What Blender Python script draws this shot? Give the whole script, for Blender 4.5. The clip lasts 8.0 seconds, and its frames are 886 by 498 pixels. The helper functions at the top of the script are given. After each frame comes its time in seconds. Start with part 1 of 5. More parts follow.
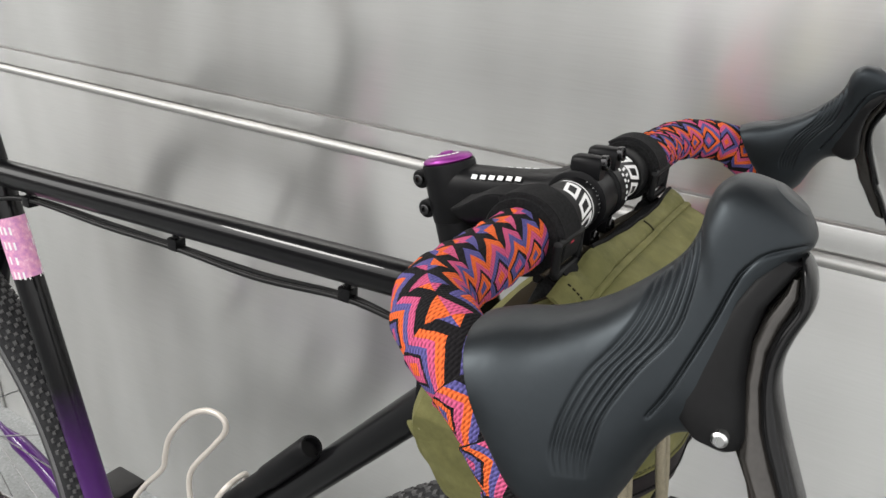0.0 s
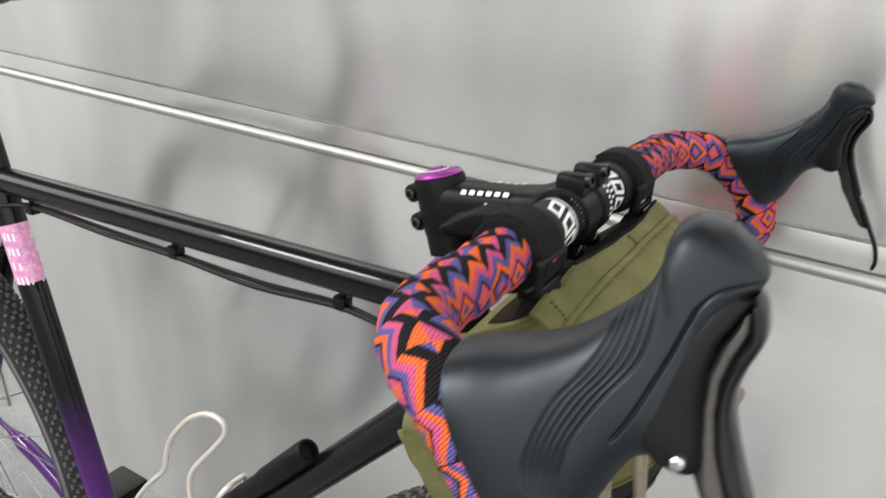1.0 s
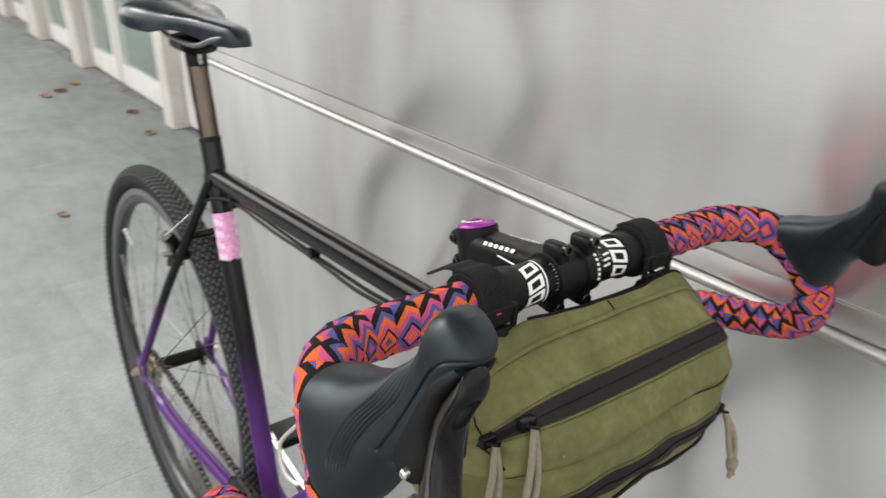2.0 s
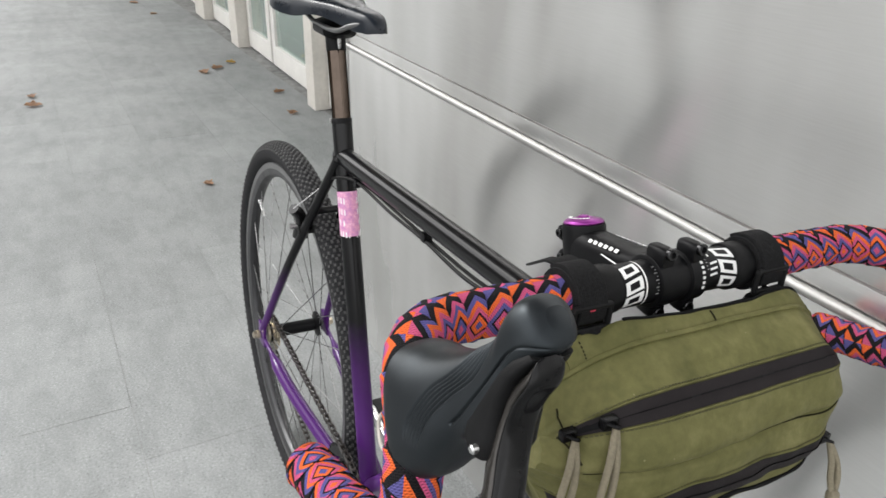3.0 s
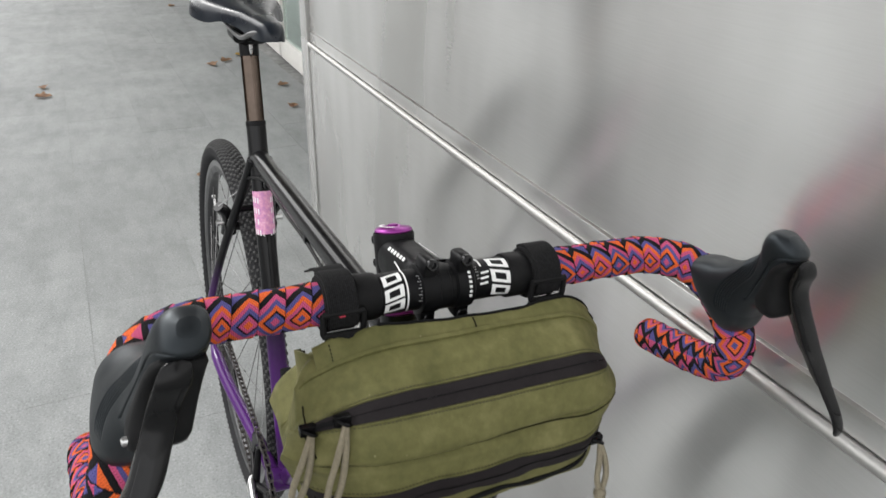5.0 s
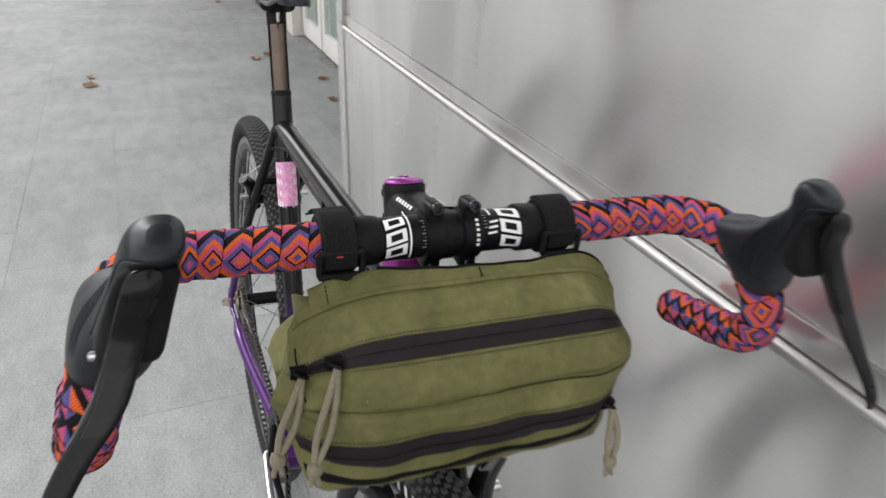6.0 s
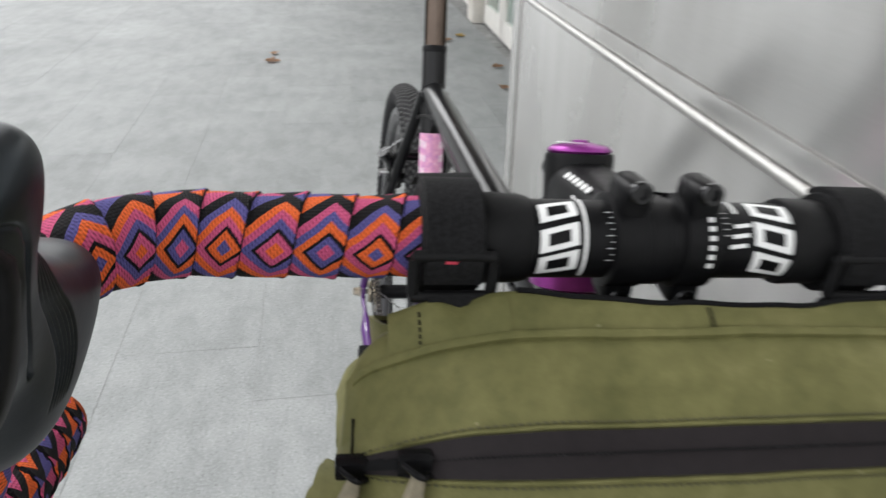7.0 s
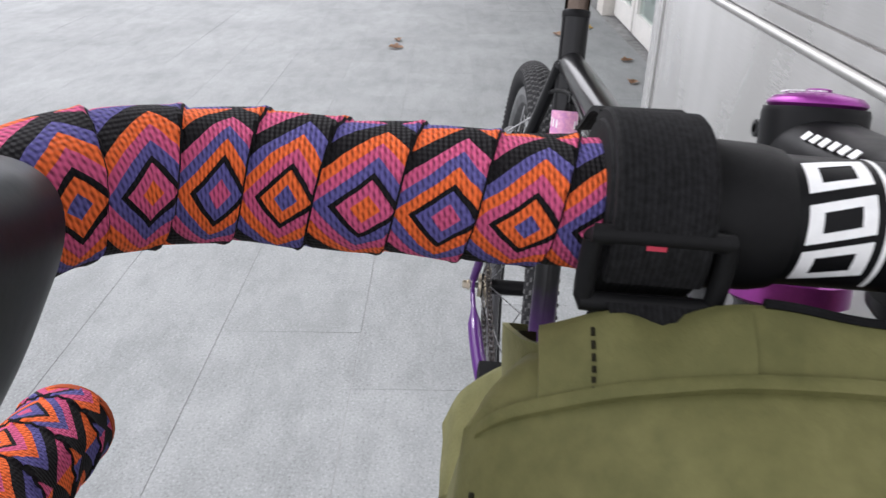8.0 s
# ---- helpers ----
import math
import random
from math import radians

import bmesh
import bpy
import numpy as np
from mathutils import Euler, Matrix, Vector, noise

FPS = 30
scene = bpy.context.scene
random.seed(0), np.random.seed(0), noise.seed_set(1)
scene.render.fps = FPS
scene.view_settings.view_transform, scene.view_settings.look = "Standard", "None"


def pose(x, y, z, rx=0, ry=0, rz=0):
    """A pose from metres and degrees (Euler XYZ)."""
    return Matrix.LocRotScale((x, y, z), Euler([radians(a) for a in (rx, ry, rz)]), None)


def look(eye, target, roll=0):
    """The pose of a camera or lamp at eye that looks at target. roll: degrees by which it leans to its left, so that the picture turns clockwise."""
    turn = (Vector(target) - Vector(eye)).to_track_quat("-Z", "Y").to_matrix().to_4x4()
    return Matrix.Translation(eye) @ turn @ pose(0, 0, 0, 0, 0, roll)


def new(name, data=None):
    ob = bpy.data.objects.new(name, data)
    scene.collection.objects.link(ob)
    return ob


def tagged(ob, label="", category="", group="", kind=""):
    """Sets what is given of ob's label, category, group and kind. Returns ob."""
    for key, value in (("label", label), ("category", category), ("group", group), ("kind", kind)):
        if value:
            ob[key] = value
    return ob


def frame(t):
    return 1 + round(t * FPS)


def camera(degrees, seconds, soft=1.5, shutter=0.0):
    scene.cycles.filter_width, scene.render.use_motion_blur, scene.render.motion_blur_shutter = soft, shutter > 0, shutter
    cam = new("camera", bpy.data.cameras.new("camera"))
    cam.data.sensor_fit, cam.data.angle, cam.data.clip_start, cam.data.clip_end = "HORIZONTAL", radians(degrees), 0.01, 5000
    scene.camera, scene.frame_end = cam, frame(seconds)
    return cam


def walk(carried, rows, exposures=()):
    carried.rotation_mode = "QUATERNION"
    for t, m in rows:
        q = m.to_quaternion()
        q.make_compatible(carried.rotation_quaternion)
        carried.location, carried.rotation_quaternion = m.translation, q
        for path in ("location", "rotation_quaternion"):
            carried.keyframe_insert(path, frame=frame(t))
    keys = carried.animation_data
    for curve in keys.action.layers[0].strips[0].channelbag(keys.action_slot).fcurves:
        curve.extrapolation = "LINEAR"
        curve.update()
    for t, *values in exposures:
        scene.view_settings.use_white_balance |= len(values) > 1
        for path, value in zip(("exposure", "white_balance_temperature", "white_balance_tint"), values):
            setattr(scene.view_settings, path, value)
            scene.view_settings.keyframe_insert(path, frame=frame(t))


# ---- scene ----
cam = camera(62.2, 8.0, shutter=0.5)
U = 0.93  # overall size: metres to one unit of the plan below
METRES, EYE, TILT, LEAN, TURN = 0.9 * U, 1.119 * U, -24.868, -2.187, 31.408
ROWS = [
    (0.0, 0.0, 0.0, 0.0, 0.0, 0.0, 0.0),
    (0.5, -0.0024, 0.0007, -0.0002, -0.02, -0.01, 0.05),
    (1.0, 0.0086, -0.0161, 0.0144, 0.15, -0.47, 0.07),
    (1.2, 0.0384, -0.0455, 0.0419, 1.95, -0.42, -0.22),
    (1.5, 0.0942, -0.1, 0.0607, 7.48, -0.63, -2.44),
    (1.7, 0.1480, -0.1095, 0.0595, 12.40, -0.85, -4.40),
    (2.0, 0.2056, -0.1022, 0.0615, 19.59, -1.7, -7.36),
    (2.2, 0.2215, -0.0985, 0.0598, 22.91, -2.22, -9.23),
    (3.3, 0.2298, -0.1121, 0.0635, 30.30, -4.10, -12.55),
    (3.5, 0.2445, -0.1093, 0.0831, 30.57, -4.18, -12.73),
    (4.0, 0.2821, -0.083, 0.0921, 30.7, -4.17, -12.9),
    (4.5, 0.3483, -0.0486, 0.1109, 30.47, -4.15, -12.86),
    (4.7, 0.3877, -0.0352, 0.1293, 31.03, -4.62, -12.83),
    (5.8, 0.4575, -0.0347, 0.0841, 33.99, -5.21, -14.14),
    (6.0, 0.4366, 0.0013, 0.0802, 35.05, -5.46, -14.49),
    (6.5, 0.353, 0.1296, 0.0692, 40.23, -6.97, -16.36),
    (7.0, 0.2802, 0.2042, 0.0554, 48.62, -9.53, -18.87),
    (7.5, 0.2172, 0.2516, 0.0311, 54.79, -11.77, -20.4),
    (8.0, 0.1861, 0.2717, 0.0232, 58.24, -13.19, -21.19),
]
walk(cam, [(t, pose(0, 0, EYE, TILT, LEAN, TURN) @ pose(METRES * x, METRES * y, METRES * z, 90 + pitch, roll, yaw)) for t, x, y, z, yaw, pitch, roll in ROWS],
     [(0.0, 1.82, 6600, 10), (1.0, 1.96, 6600, 10), (2.2, 1.95, 6550, 10), (3.3, 1.84, 6500, 10), (4.5, 1.79, 6500, 10), (6.0, 1.74, 6500, 10), (7.0, 1.82, 6400, 10), (8.0, 1.88, 6200, 15)])

# ---- light: an overcast sky ----
world = bpy.data.worlds.new("overcast_sky")
scene.world = world
world.use_nodes = True
wn = world.node_tree.nodes
wl = world.node_tree.links
sky = wn.new("ShaderNodeTexSky")
sky.sky_type, sky.sun_disc = "NISHITA", False
sky.sun_elevation, sky.sun_rotation = radians(42), radians(243)
sky.air_density, sky.dust_density, sky.ozone_density = 1.0, 6.0, 1.0
grey = wn.new("ShaderNodeHueSaturation")
grey.inputs["Saturation"].default_value = 0.12
wl.new(sky.outputs[0], grey.inputs["Color"])
# cloud evens the sky out
even = wn.new("ShaderNodeGamma")
even.inputs["Gamma"].default_value = 0.30
grey.inputs["Value"].default_value = 45.0
wl.new(grey.outputs[0], even.inputs["Color"])
wl.new(even.outputs[0], wn["Background"].inputs["Color"])
wn["Background"].inputs["Strength"].default_value = 0.15
sun = new("sun", bpy.data.lights.new("sun", "SUN"))
sun.data.energy, sun.data.angle, sun.data.color = 0.5, radians(14), (1.0, 0.985, 0.965)
sun.matrix_world = look((-8, -4, 8), (0, 0, 0))


# ---- materials ----
class Mat:
    """A node material with a Principled surface and short ways to add to it."""

    def __init__(self, name, base=(0.5, 0.5, 0.5), rough=0.5, metal=0.0, **more):
        self.m = bpy.data.materials.new(name)
        self.m.use_nodes = True
        self.n, self.l = self.m.node_tree.nodes, self.m.node_tree.links
        self.p = self.n["Principled BSDF"]
        self.put("Base Color", (*base, 1)), self.put("Roughness", rough), self.put("Metallic", metal)
        for key, value in more.items():
            self.put(key.replace("_", " "), value)

    def put(self, name, value):
        if isinstance(value, bpy.types.NodeSocket):
            self.l.new(value, self.p.inputs[name])
        else:
            self.p.inputs[name].default_value = value

    def coord(self, kind="Object", scale=(1, 1, 1)):
        tc, mp = self.n.new("ShaderNodeTexCoord"), self.n.new("ShaderNodeMapping")
        mp.inputs["Scale"].default_value = scale
        self.l.new(tc.outputs[kind], mp.inputs[0])
        return mp.outputs[0]

    def noise(self, vec, scale, detail=4, rough=0.55):
        t = self.n.new("ShaderNodeTexNoise")
        t.inputs["Scale"].default_value, t.inputs["Detail"].default_value, t.inputs["Roughness"].default_value = scale, detail, rough
        self.l.new(vec, t.inputs["Vector"])
        return t.outputs[0]

    def ramp(self, fac, stops, mode="LINEAR"):
        r = self.n.new("ShaderNodeValToRGB")
        r.color_ramp.interpolation = mode
        while len(r.color_ramp.elements) < len(stops):
            r.color_ramp.elements.new(0.5)
        for e, (at, c) in zip(r.color_ramp.elements, stops):
            e.position, e.color = at, (*c, 1) if len(c) == 3 else c
        self.l.new(fac, r.inputs[0])
        return r.outputs[0]

    def math(self, op, a, b=0.0, c=0.0):
        q = self.n.new("ShaderNodeMath")
        q.operation = op
        for i, v in enumerate((a, b, c)):
            if isinstance(v, bpy.types.NodeSocket):
                self.l.new(v, q.inputs[i])
            else:
                q.inputs[i].default_value = v
        return q.outputs[0]

    def mix(self, fac, a, b, blend="MIX"):
        q = self.n.new("ShaderNodeMix")
        q.data_type, q.blend_type = "RGBA", blend
        for i, v in ((0, fac), (6, a), (7, b)):
            if isinstance(v, bpy.types.NodeSocket):
                self.l.new(v, q.inputs[i])
            else:
                q.inputs[i].default_value = v if i == 0 else (*v, 1)
        return q.outputs[2]

    def bump(self, height, strength=0.3, dist=0.001):
        b = self.n.new("ShaderNodeBump")
        b.inputs["Strength"].default_value, b.inputs["Distance"].default_value = strength, dist
        self.l.new(height, b.inputs["Height"])
        self.l.new(b.outputs[0], self.p.inputs["Normal"])

    def xyz(self, vec):
        s = self.n.new("ShaderNodeSeparateXYZ")
        self.l.new(vec, s.inputs[0])
        return s.outputs


def worn(name, base, rough, metal=0.0, scale=60, spread=0.25, bump=0.15, dist=0.0005, **more):
    """A surface of one colour with mottling at two scales and fine relief."""
    k = Mat(name, base, rough, metal, **more)
    if max(base) < 0.03:
        k.put("Specular IOR Level", 0.06 if rough > 0.7 else 0.12)
    v = k.coord()
    a, b = k.noise(v, scale), k.noise(v, scale * 9, 2)
    f = k.math("ADD", k.math("MULTIPLY", a, 0.6), k.math("MULTIPLY", b, 0.4))
    k.put("Base Color", k.ramp(f, [(0.3, [c * (1 - spread) for c in base]), (0.7, [min(1, c * (1 + spread)) for c in base])]))
    k.put("Roughness", k.ramp(a, [(0.3, [max(0.02, rough - 0.06)] * 3), (0.7, [min(1, rough + 0.06)] * 3)]))
    k.bump(b, bump, dist)
    return k


black_alloy = worn("black_anodised_alloy", (0.0045, 0.0045, 0.005), 0.40, scale=80, bump=0.05)
black_gloss = worn("black_gloss_plastic", (0.006, 0.006, 0.0065), 0.26, scale=40, bump=0.03)
hood_rubber = worn("hood_rubber", (0.006, 0.0068, 0.0078), 0.42, scale=45, bump=0.12, dist=0.0003)
hood_rubber.put("Specular IOR Level", 0.34)
hood_rubber.put("Specular Tint", (0.80, 0.92, 1.0, 1))
lever_alloy = worn("black_lever_paint", (0.006, 0.006, 0.0063), 0.11, scale=60, bump=0.02)
lever_alloy.put("Specular IOR Level", 0.17)
plate_gloss = worn("polished_black_plate", (0.008, 0.008, 0.0085), 0.10, 0.1, scale=30, bump=0.02)
plate_gloss.put("Specular IOR Level", 0.22)
paddle_alloy = worn("smoky_paddle_alloy", (0.036, 0.033, 0.030), 0.20, 0.45, scale=60, bump=0.03)
paddle_alloy.put("Specular IOR Level", 0.5)
arm_gloss = worn("polished_black_arm", (0.008, 0.008, 0.0085), 0.12, scale=40, bump=0.02)
arm_gloss.put("Specular IOR Level", 0.5)
bolt_black = worn("blackened_bolt_steel", (0.045, 0.045, 0.046), 0.20, 0.9, scale=60, bump=0.03)
side_plastic = worn("matt_black_plastic", (0.007, 0.007, 0.0073), 0.5, scale=60, bump=0.06)
grey_alloy = worn("grey_alloy", (0.16, 0.16, 0.16), 0.35, 0.8, scale=60, bump=0.04)
silver = worn("polished_silver", (0.58, 0.58, 0.575), 0.30, 1.0, scale=50, bump=0.05, spread=0.1)
brass = worn("brass", (0.52, 0.46, 0.36), 0.35, 1.0, scale=80, bump=0.1)
purple_alloy = worn("purple_anodised_alloy", (0.23, 0.030, 0.22), 0.33, 0.6, scale=60, bump=0.04, spread=0.15)
white_print = worn("white_print", (0.75, 0.75, 0.74), 0.5, scale=300, bump=0.02, spread=0.08)
grey_print = worn("grey_print", (0.45, 0.45, 0.45), 0.5, scale=300, bump=0.02, spread=0.08)
velcro = worn("velcro_webbing", (0.008, 0.008, 0.0085), 0.75, scale=400, bump=0.3, dist=0.0005)
webbing = Mat("black_webbing", (0.009, 0.009, 0.0095), 0.8)
webbing.put("Specular IOR Level", 0.12)
_q = webbing.xyz(webbing.coord())
_rib = webbing.math("SINE", webbing.math("MULTIPLY", _q[1], 2 * math.pi / 0.0013))
_fuzz = webbing.noise(webbing.coord(), 700, 3)
webbing.put("Base Color", webbing.ramp(webbing.math("ADD", webbing.math("MULTIPLY", _rib, 0.10), _fuzz), [(0.3, (0.004, 0.004, 0.004)), (0.8, (0.016, 0.016, 0.017))]))
webbing.bump(webbing.math("ADD", webbing.math("MULTIPLY", _rib, 0.35), _fuzz), 0.25, 0.0004)
red_tag = worn("red_tag", (0.45, 0.03, 0.06), 0.7, scale=300)
zip_tape = worn("zip_tape", (0.016, 0.0132, 0.0140), 0.6, scale=200, bump=0.2)
# also colours the sheet that imitates shadow in the collar's end fold
lining = worn("brown_lining_and_fold_shade", (0.020, 0.015, 0.009), 0.85, scale=200)
cord = worn("olive_cord", (0.20, 0.175, 0.12), 0.8, scale=500, bump=0.6, dist=0.0006)
thread_olive = worn("olive_thread", (0.060, 0.057, 0.023), 0.8, scale=400)
dark_thread = worn("dark_thread", (0.016, 0.015, 0.009), 0.8, scale=400)
wire_cream = worn("cream_wire", (0.52, 0.48, 0.43), 0.35, 0.3, scale=60, bump=0.05, spread=0.1)
saddle_skin = worn("saddle_cover", (0.009, 0.012, 0.017), 0.30, scale=30, bump=0.06)
saddle_skin.put("Specular IOR Level", 0.26)
post_chrome = worn("smoked_chrome", (0.085, 0.066, 0.054), 0.05, 1.0, scale=30, bump=0.03)
post_chrome.put("Specular Tint", (0.10, 0.09, 0.08, 1))
rim_black = worn("rim_black", (0.03, 0.03, 0.032), 0.38, 0.3, scale=40, bump=0.05)
rim_track = worn("rim_brake_track", (0.16, 0.16, 0.16), 0.40, 0.6, scale=60, bump=0.08)
steel = worn("spoke_steel", (0.20, 0.20, 0.20), 0.3, 1.0, scale=60, bump=0.05)
chain_steel = worn("chain_steel", (0.10, 0.09, 0.085), 0.4, 0.9, scale=200, spread=0.5)
rubber = worn("tyre_rubber", (0.024, 0.024, 0.025), 0.8, scale=90, bump=0.4, spread=0.35)
tread_rubber = worn("tread_rubber", (0.056, 0.0555, 0.055), 0.85, scale=90, bump=0.4, spread=0.35)
cable_black = worn("cable_housing", (0.010, 0.010, 0.010), 0.4, scale=90)
leaf_brown = worn("dead_leaf", (0.36, 0.21, 0.12), 0.7, scale=60, bump=0.5, spread=0.4)
leaf_yellow = worn("yellow_leaf", (0.45, 0.30, 0.06), 0.7, scale=60, bump=0.5, spread=0.4)
door_paint = worn("white_door_paint", (0.72, 0.70, 0.66), 0.45, scale=6, bump=0.1, spread=0.1)
unseen_dark_front = worn("unseen_dark_front", (0.16, 0.15, 0.145), 0.85, scale=1.5, bump=0.3, spread=0.25)
unseen_pale_front = worn("unseen_pale_front", (0.70, 0.69, 0.67), 0.85, scale=1.5, bump=0.3, spread=0.2)
core_grey = worn("grey_render", (0.30, 0.29, 0.28), 0.85, scale=5, bump=0.2)
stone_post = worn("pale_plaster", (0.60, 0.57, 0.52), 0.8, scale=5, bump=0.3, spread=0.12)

canvas = Mat("olive_waxed_canvas", (0.1, 0.1, 0.03), 0.72)
_v = canvas.coord()
_a, _b, _c = canvas.noise(_v, 22, 6, 0.65), canvas.noise(_v, 140, 4), canvas.noise(_v, 900, 2)
_f = canvas.math("ADD", canvas.math("MULTIPLY", _a, 0.65), canvas.math("MULTIPLY", _b, 0.35))
_base = canvas.ramp(_f, [(0.32, (0.076, 0.076, 0.025)), (0.52, (0.120, 0.115, 0.042)), (0.72, (0.178, 0.166, 0.070))])
# rubbed lighter creases, damp stains and a few pale specks
_fold = canvas.noise(canvas.coord("Object", (1.0, 1.0, 0.35)), 38, 3, 0.6)
_base = canvas.mix(canvas.math("MULTIPLY", canvas.ramp(_fold, [(0.55, (0, 0, 0)), (0.75, (1, 1, 1))]), 0.22), _base, (0.19, 0.175, 0.075))
_stain = canvas.noise(canvas.coord("Object", (1.0, 1.0, 0.6)), 13, 5, 0.6)
_base = canvas.mix(canvas.math("MULTIPLY", canvas.ramp(_stain, [(0.36, (1, 1, 1)), (0.46, (0, 0, 0))]), 0.35), _base, (0.058, 0.060, 0.018))
_dots = canvas.n.new("ShaderNodeTexVoronoi")
_dots.inputs["Scale"].default_value = 62
canvas.l.new(_v, _dots.inputs["Vector"])
_base = canvas.mix(canvas.math("MULTIPLY", canvas.math("LESS_THAN", _dots.outputs["Distance"], 0.045), 0.4), _base, (0.30, 0.28, 0.17))
canvas.put("Base Color", _base)
canvas.put("Specular IOR Level", 0.22)
canvas.bump(canvas.math("ADD", canvas.math("MULTIPLY", _c, 0.3), canvas.math("ADD", _a, canvas.math("MULTIPLY", _fold, 0.9))), 0.5, 0.0014)

# frame paint: black that fades to purple towards the bottom bracket and the rear axle
paint = Mat("black_to_purple_paint", (0.01, 0.01, 0.01), 0.30, Coat_Weight=0.36, Coat_Roughness=0.02)
paint.put("Specular IOR Level", 0.05)
_p = paint.xyz(paint.coord())
_n = paint.noise(paint.coord(), 90, 3)
_h = paint.math("ADD", _p[2], paint.math("MULTIPLY", paint.math("SUBTRACT", _n, 0.5), 0.03))
paint.put("Base Color", paint.ramp(_h, [(0.40 * U, (0.064, 0.016, 0.115)), (0.48 * U, (0.042, 0.010, 0.074)), (0.56 * U, (0.004, 0.004, 0.0045))]))
paint.bump(paint.noise(paint.coord(), 120, 2), 0.01, 0.0003)

# woven bar tape: one wrap after another of nested diamonds and chevrons
PITCH, RING = 0.0188, 0.104
tape = Mat("woven_bar_tape", (0.5, 0.2, 0.1), 0.8)
_u = tape.xyz(tape.coord("UV"))
_turn = tape.math("ADD", tape.math("SUBTRACT", tape.math("DIVIDE", _u[0], PITCH), _u[1]), 0.55)
_wrap = tape.math("FLOOR", _turn)
_across = tape.math("MULTIPLY", tape.math("SUBTRACT", tape.math("SUBTRACT", _turn, _wrap), 0.36), PITCH)
_along = tape.math("MULTIPLY", tape.math("ADD", _u[1], tape.math("MULTIPLY", _wrap, 0.006)), RING)
_rep = tape.math("ADD", tape.math("DIVIDE", _along, RING / 2), 0.49)
_cell = tape.math("FLOOR", _rep)
_off = tape.math("MULTIPLY", tape.math("SUBTRACT", tape.math("SUBTRACT", _rep, _cell), 0.5), RING / 2)
_d = tape.math("ADD", tape.math("ABSOLUTE", _off), tape.math("MULTIPLY", tape.math("ABSOLUTE", _across), 1.0))
_warp = tape.noise(tape.coord(), 90, 2)
_d = tape.math("ADD", _d, tape.math("MULTIPLY", tape.math("SUBTRACT", _warp, 0.5), 0.0030))
_thread = tape.math("SINE", tape.math("MULTIPLY", tape.math("ADD", _across, _along), 2 * math.pi / 0.0021))
_key = tape.math("FLOORED_MODULO", tape.math("ADD", _wrap, tape.math("MULTIPLY", _cell, 2.0)), 3.0)
_o, _m, _i, _k = (0.72, 0.125, 0.028), (0.52, 0.082, 0.185), (0.092, 0.082, 0.25), (0.005, 0.0045, 0.0055)


def _bands(c1, c2, c3):
    # distance bands out of the diamond's middle, over 0.040 m
    w = 0.040
    cuts = [(0.0, c1), (0.0030, c2), (0.0066, _k), (0.0085, c3), (0.0125, c2), (0.0165, c1), (0.0208, _k), (0.0272, c3)]
    return tape.ramp(tape.math("DIVIDE", _d, w), [(a / w, c) for a, c in cuts], "CONSTANT")


_one, _two, _three = _bands(_i, _o, _m), _bands(_m, _i, _o), _bands(_o, _m, _i)
_col = tape.mix(tape.math("GREATER_THAN", _key, 0.5), _one, _two)
_col = tape.mix(tape.math("GREATER_THAN", _key, 1.5), _col, _three)
_edge = tape.math("ABSOLUTE", tape.math("SUBTRACT", tape.math("SUBTRACT", _turn, _wrap), 0.5))
_col = tape.mix(tape.math("GREATER_THAN", _edge, 0.485), _col, _k)
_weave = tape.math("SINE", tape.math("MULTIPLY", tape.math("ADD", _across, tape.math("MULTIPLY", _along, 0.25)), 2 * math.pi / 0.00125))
_weft = tape.math("SINE", tape.math("MULTIPLY", _along, 2 * math.pi / 0.0016))
_dust = tape.noise(tape.coord(), 70, 4)
_col = tape.mix(tape.math("MULTIPLY", _dust, 0.03), _col, (0.25, 0.22, 0.22))
# shade in the valleys between threads, painted into the colour
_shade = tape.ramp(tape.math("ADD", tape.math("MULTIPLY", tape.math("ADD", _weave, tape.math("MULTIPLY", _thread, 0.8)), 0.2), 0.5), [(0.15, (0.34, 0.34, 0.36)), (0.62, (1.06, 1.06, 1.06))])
tape.put("Specular IOR Level", 0.12)
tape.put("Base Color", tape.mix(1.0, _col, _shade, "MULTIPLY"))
tape.bump(tape.math("ADD", _weave, tape.math("MULTIPLY", _weft, 0.5)), 0.5, 0.0004)

# brushed steel cladding, brushed sideways
cladding = Mat("brushed_steel", (0.55, 0.55, 0.54), 0.40, 1.0, Anisotropic=0.92)
_w = cladding.coord("Object", (1.1, 1, 0.35))
_t = cladding.noise(_w, 2.2, 2)
_wipe = cladding.noise(cladding.coord("Object", (3.2, 1, 0.9)), 2.2, 2, 0.45)
_grain = cladding.noise(cladding.coord("Object", (2, 1, 60)), 9, 3, 0.6)
_tone = cladding.math("ADD", cladding.math("MULTIPLY", _t, 0.35), cladding.math("ADD", cladding.math("MULTIPLY", _wipe, 0.5), cladding.math("MULTIPLY", _grain, 0.09)))
cladding.put("Base Color", cladding.ramp(_tone, [(0.33, (0.63, 0.62, 0.60)), (0.45, (0.77, 0.762, 0.745)), (0.61, (0.92, 0.915, 0.90))]))
_smear = cladding.noise(cladding.coord("Object", (0.8, 1, 2.2)), 5, 2, 0.5)
_r = cladding.math("ADD", cladding.math("MULTIPLY", _t, 0.5), cladding.math("MULTIPLY", _smear, 0.5))
cladding.put("Roughness", cladding.ramp(_r, [(0.35, (0.195,) * 3), (0.65, (0.225,) * 3)]))
_tan = cladding.n.new("ShaderNodeTangent")
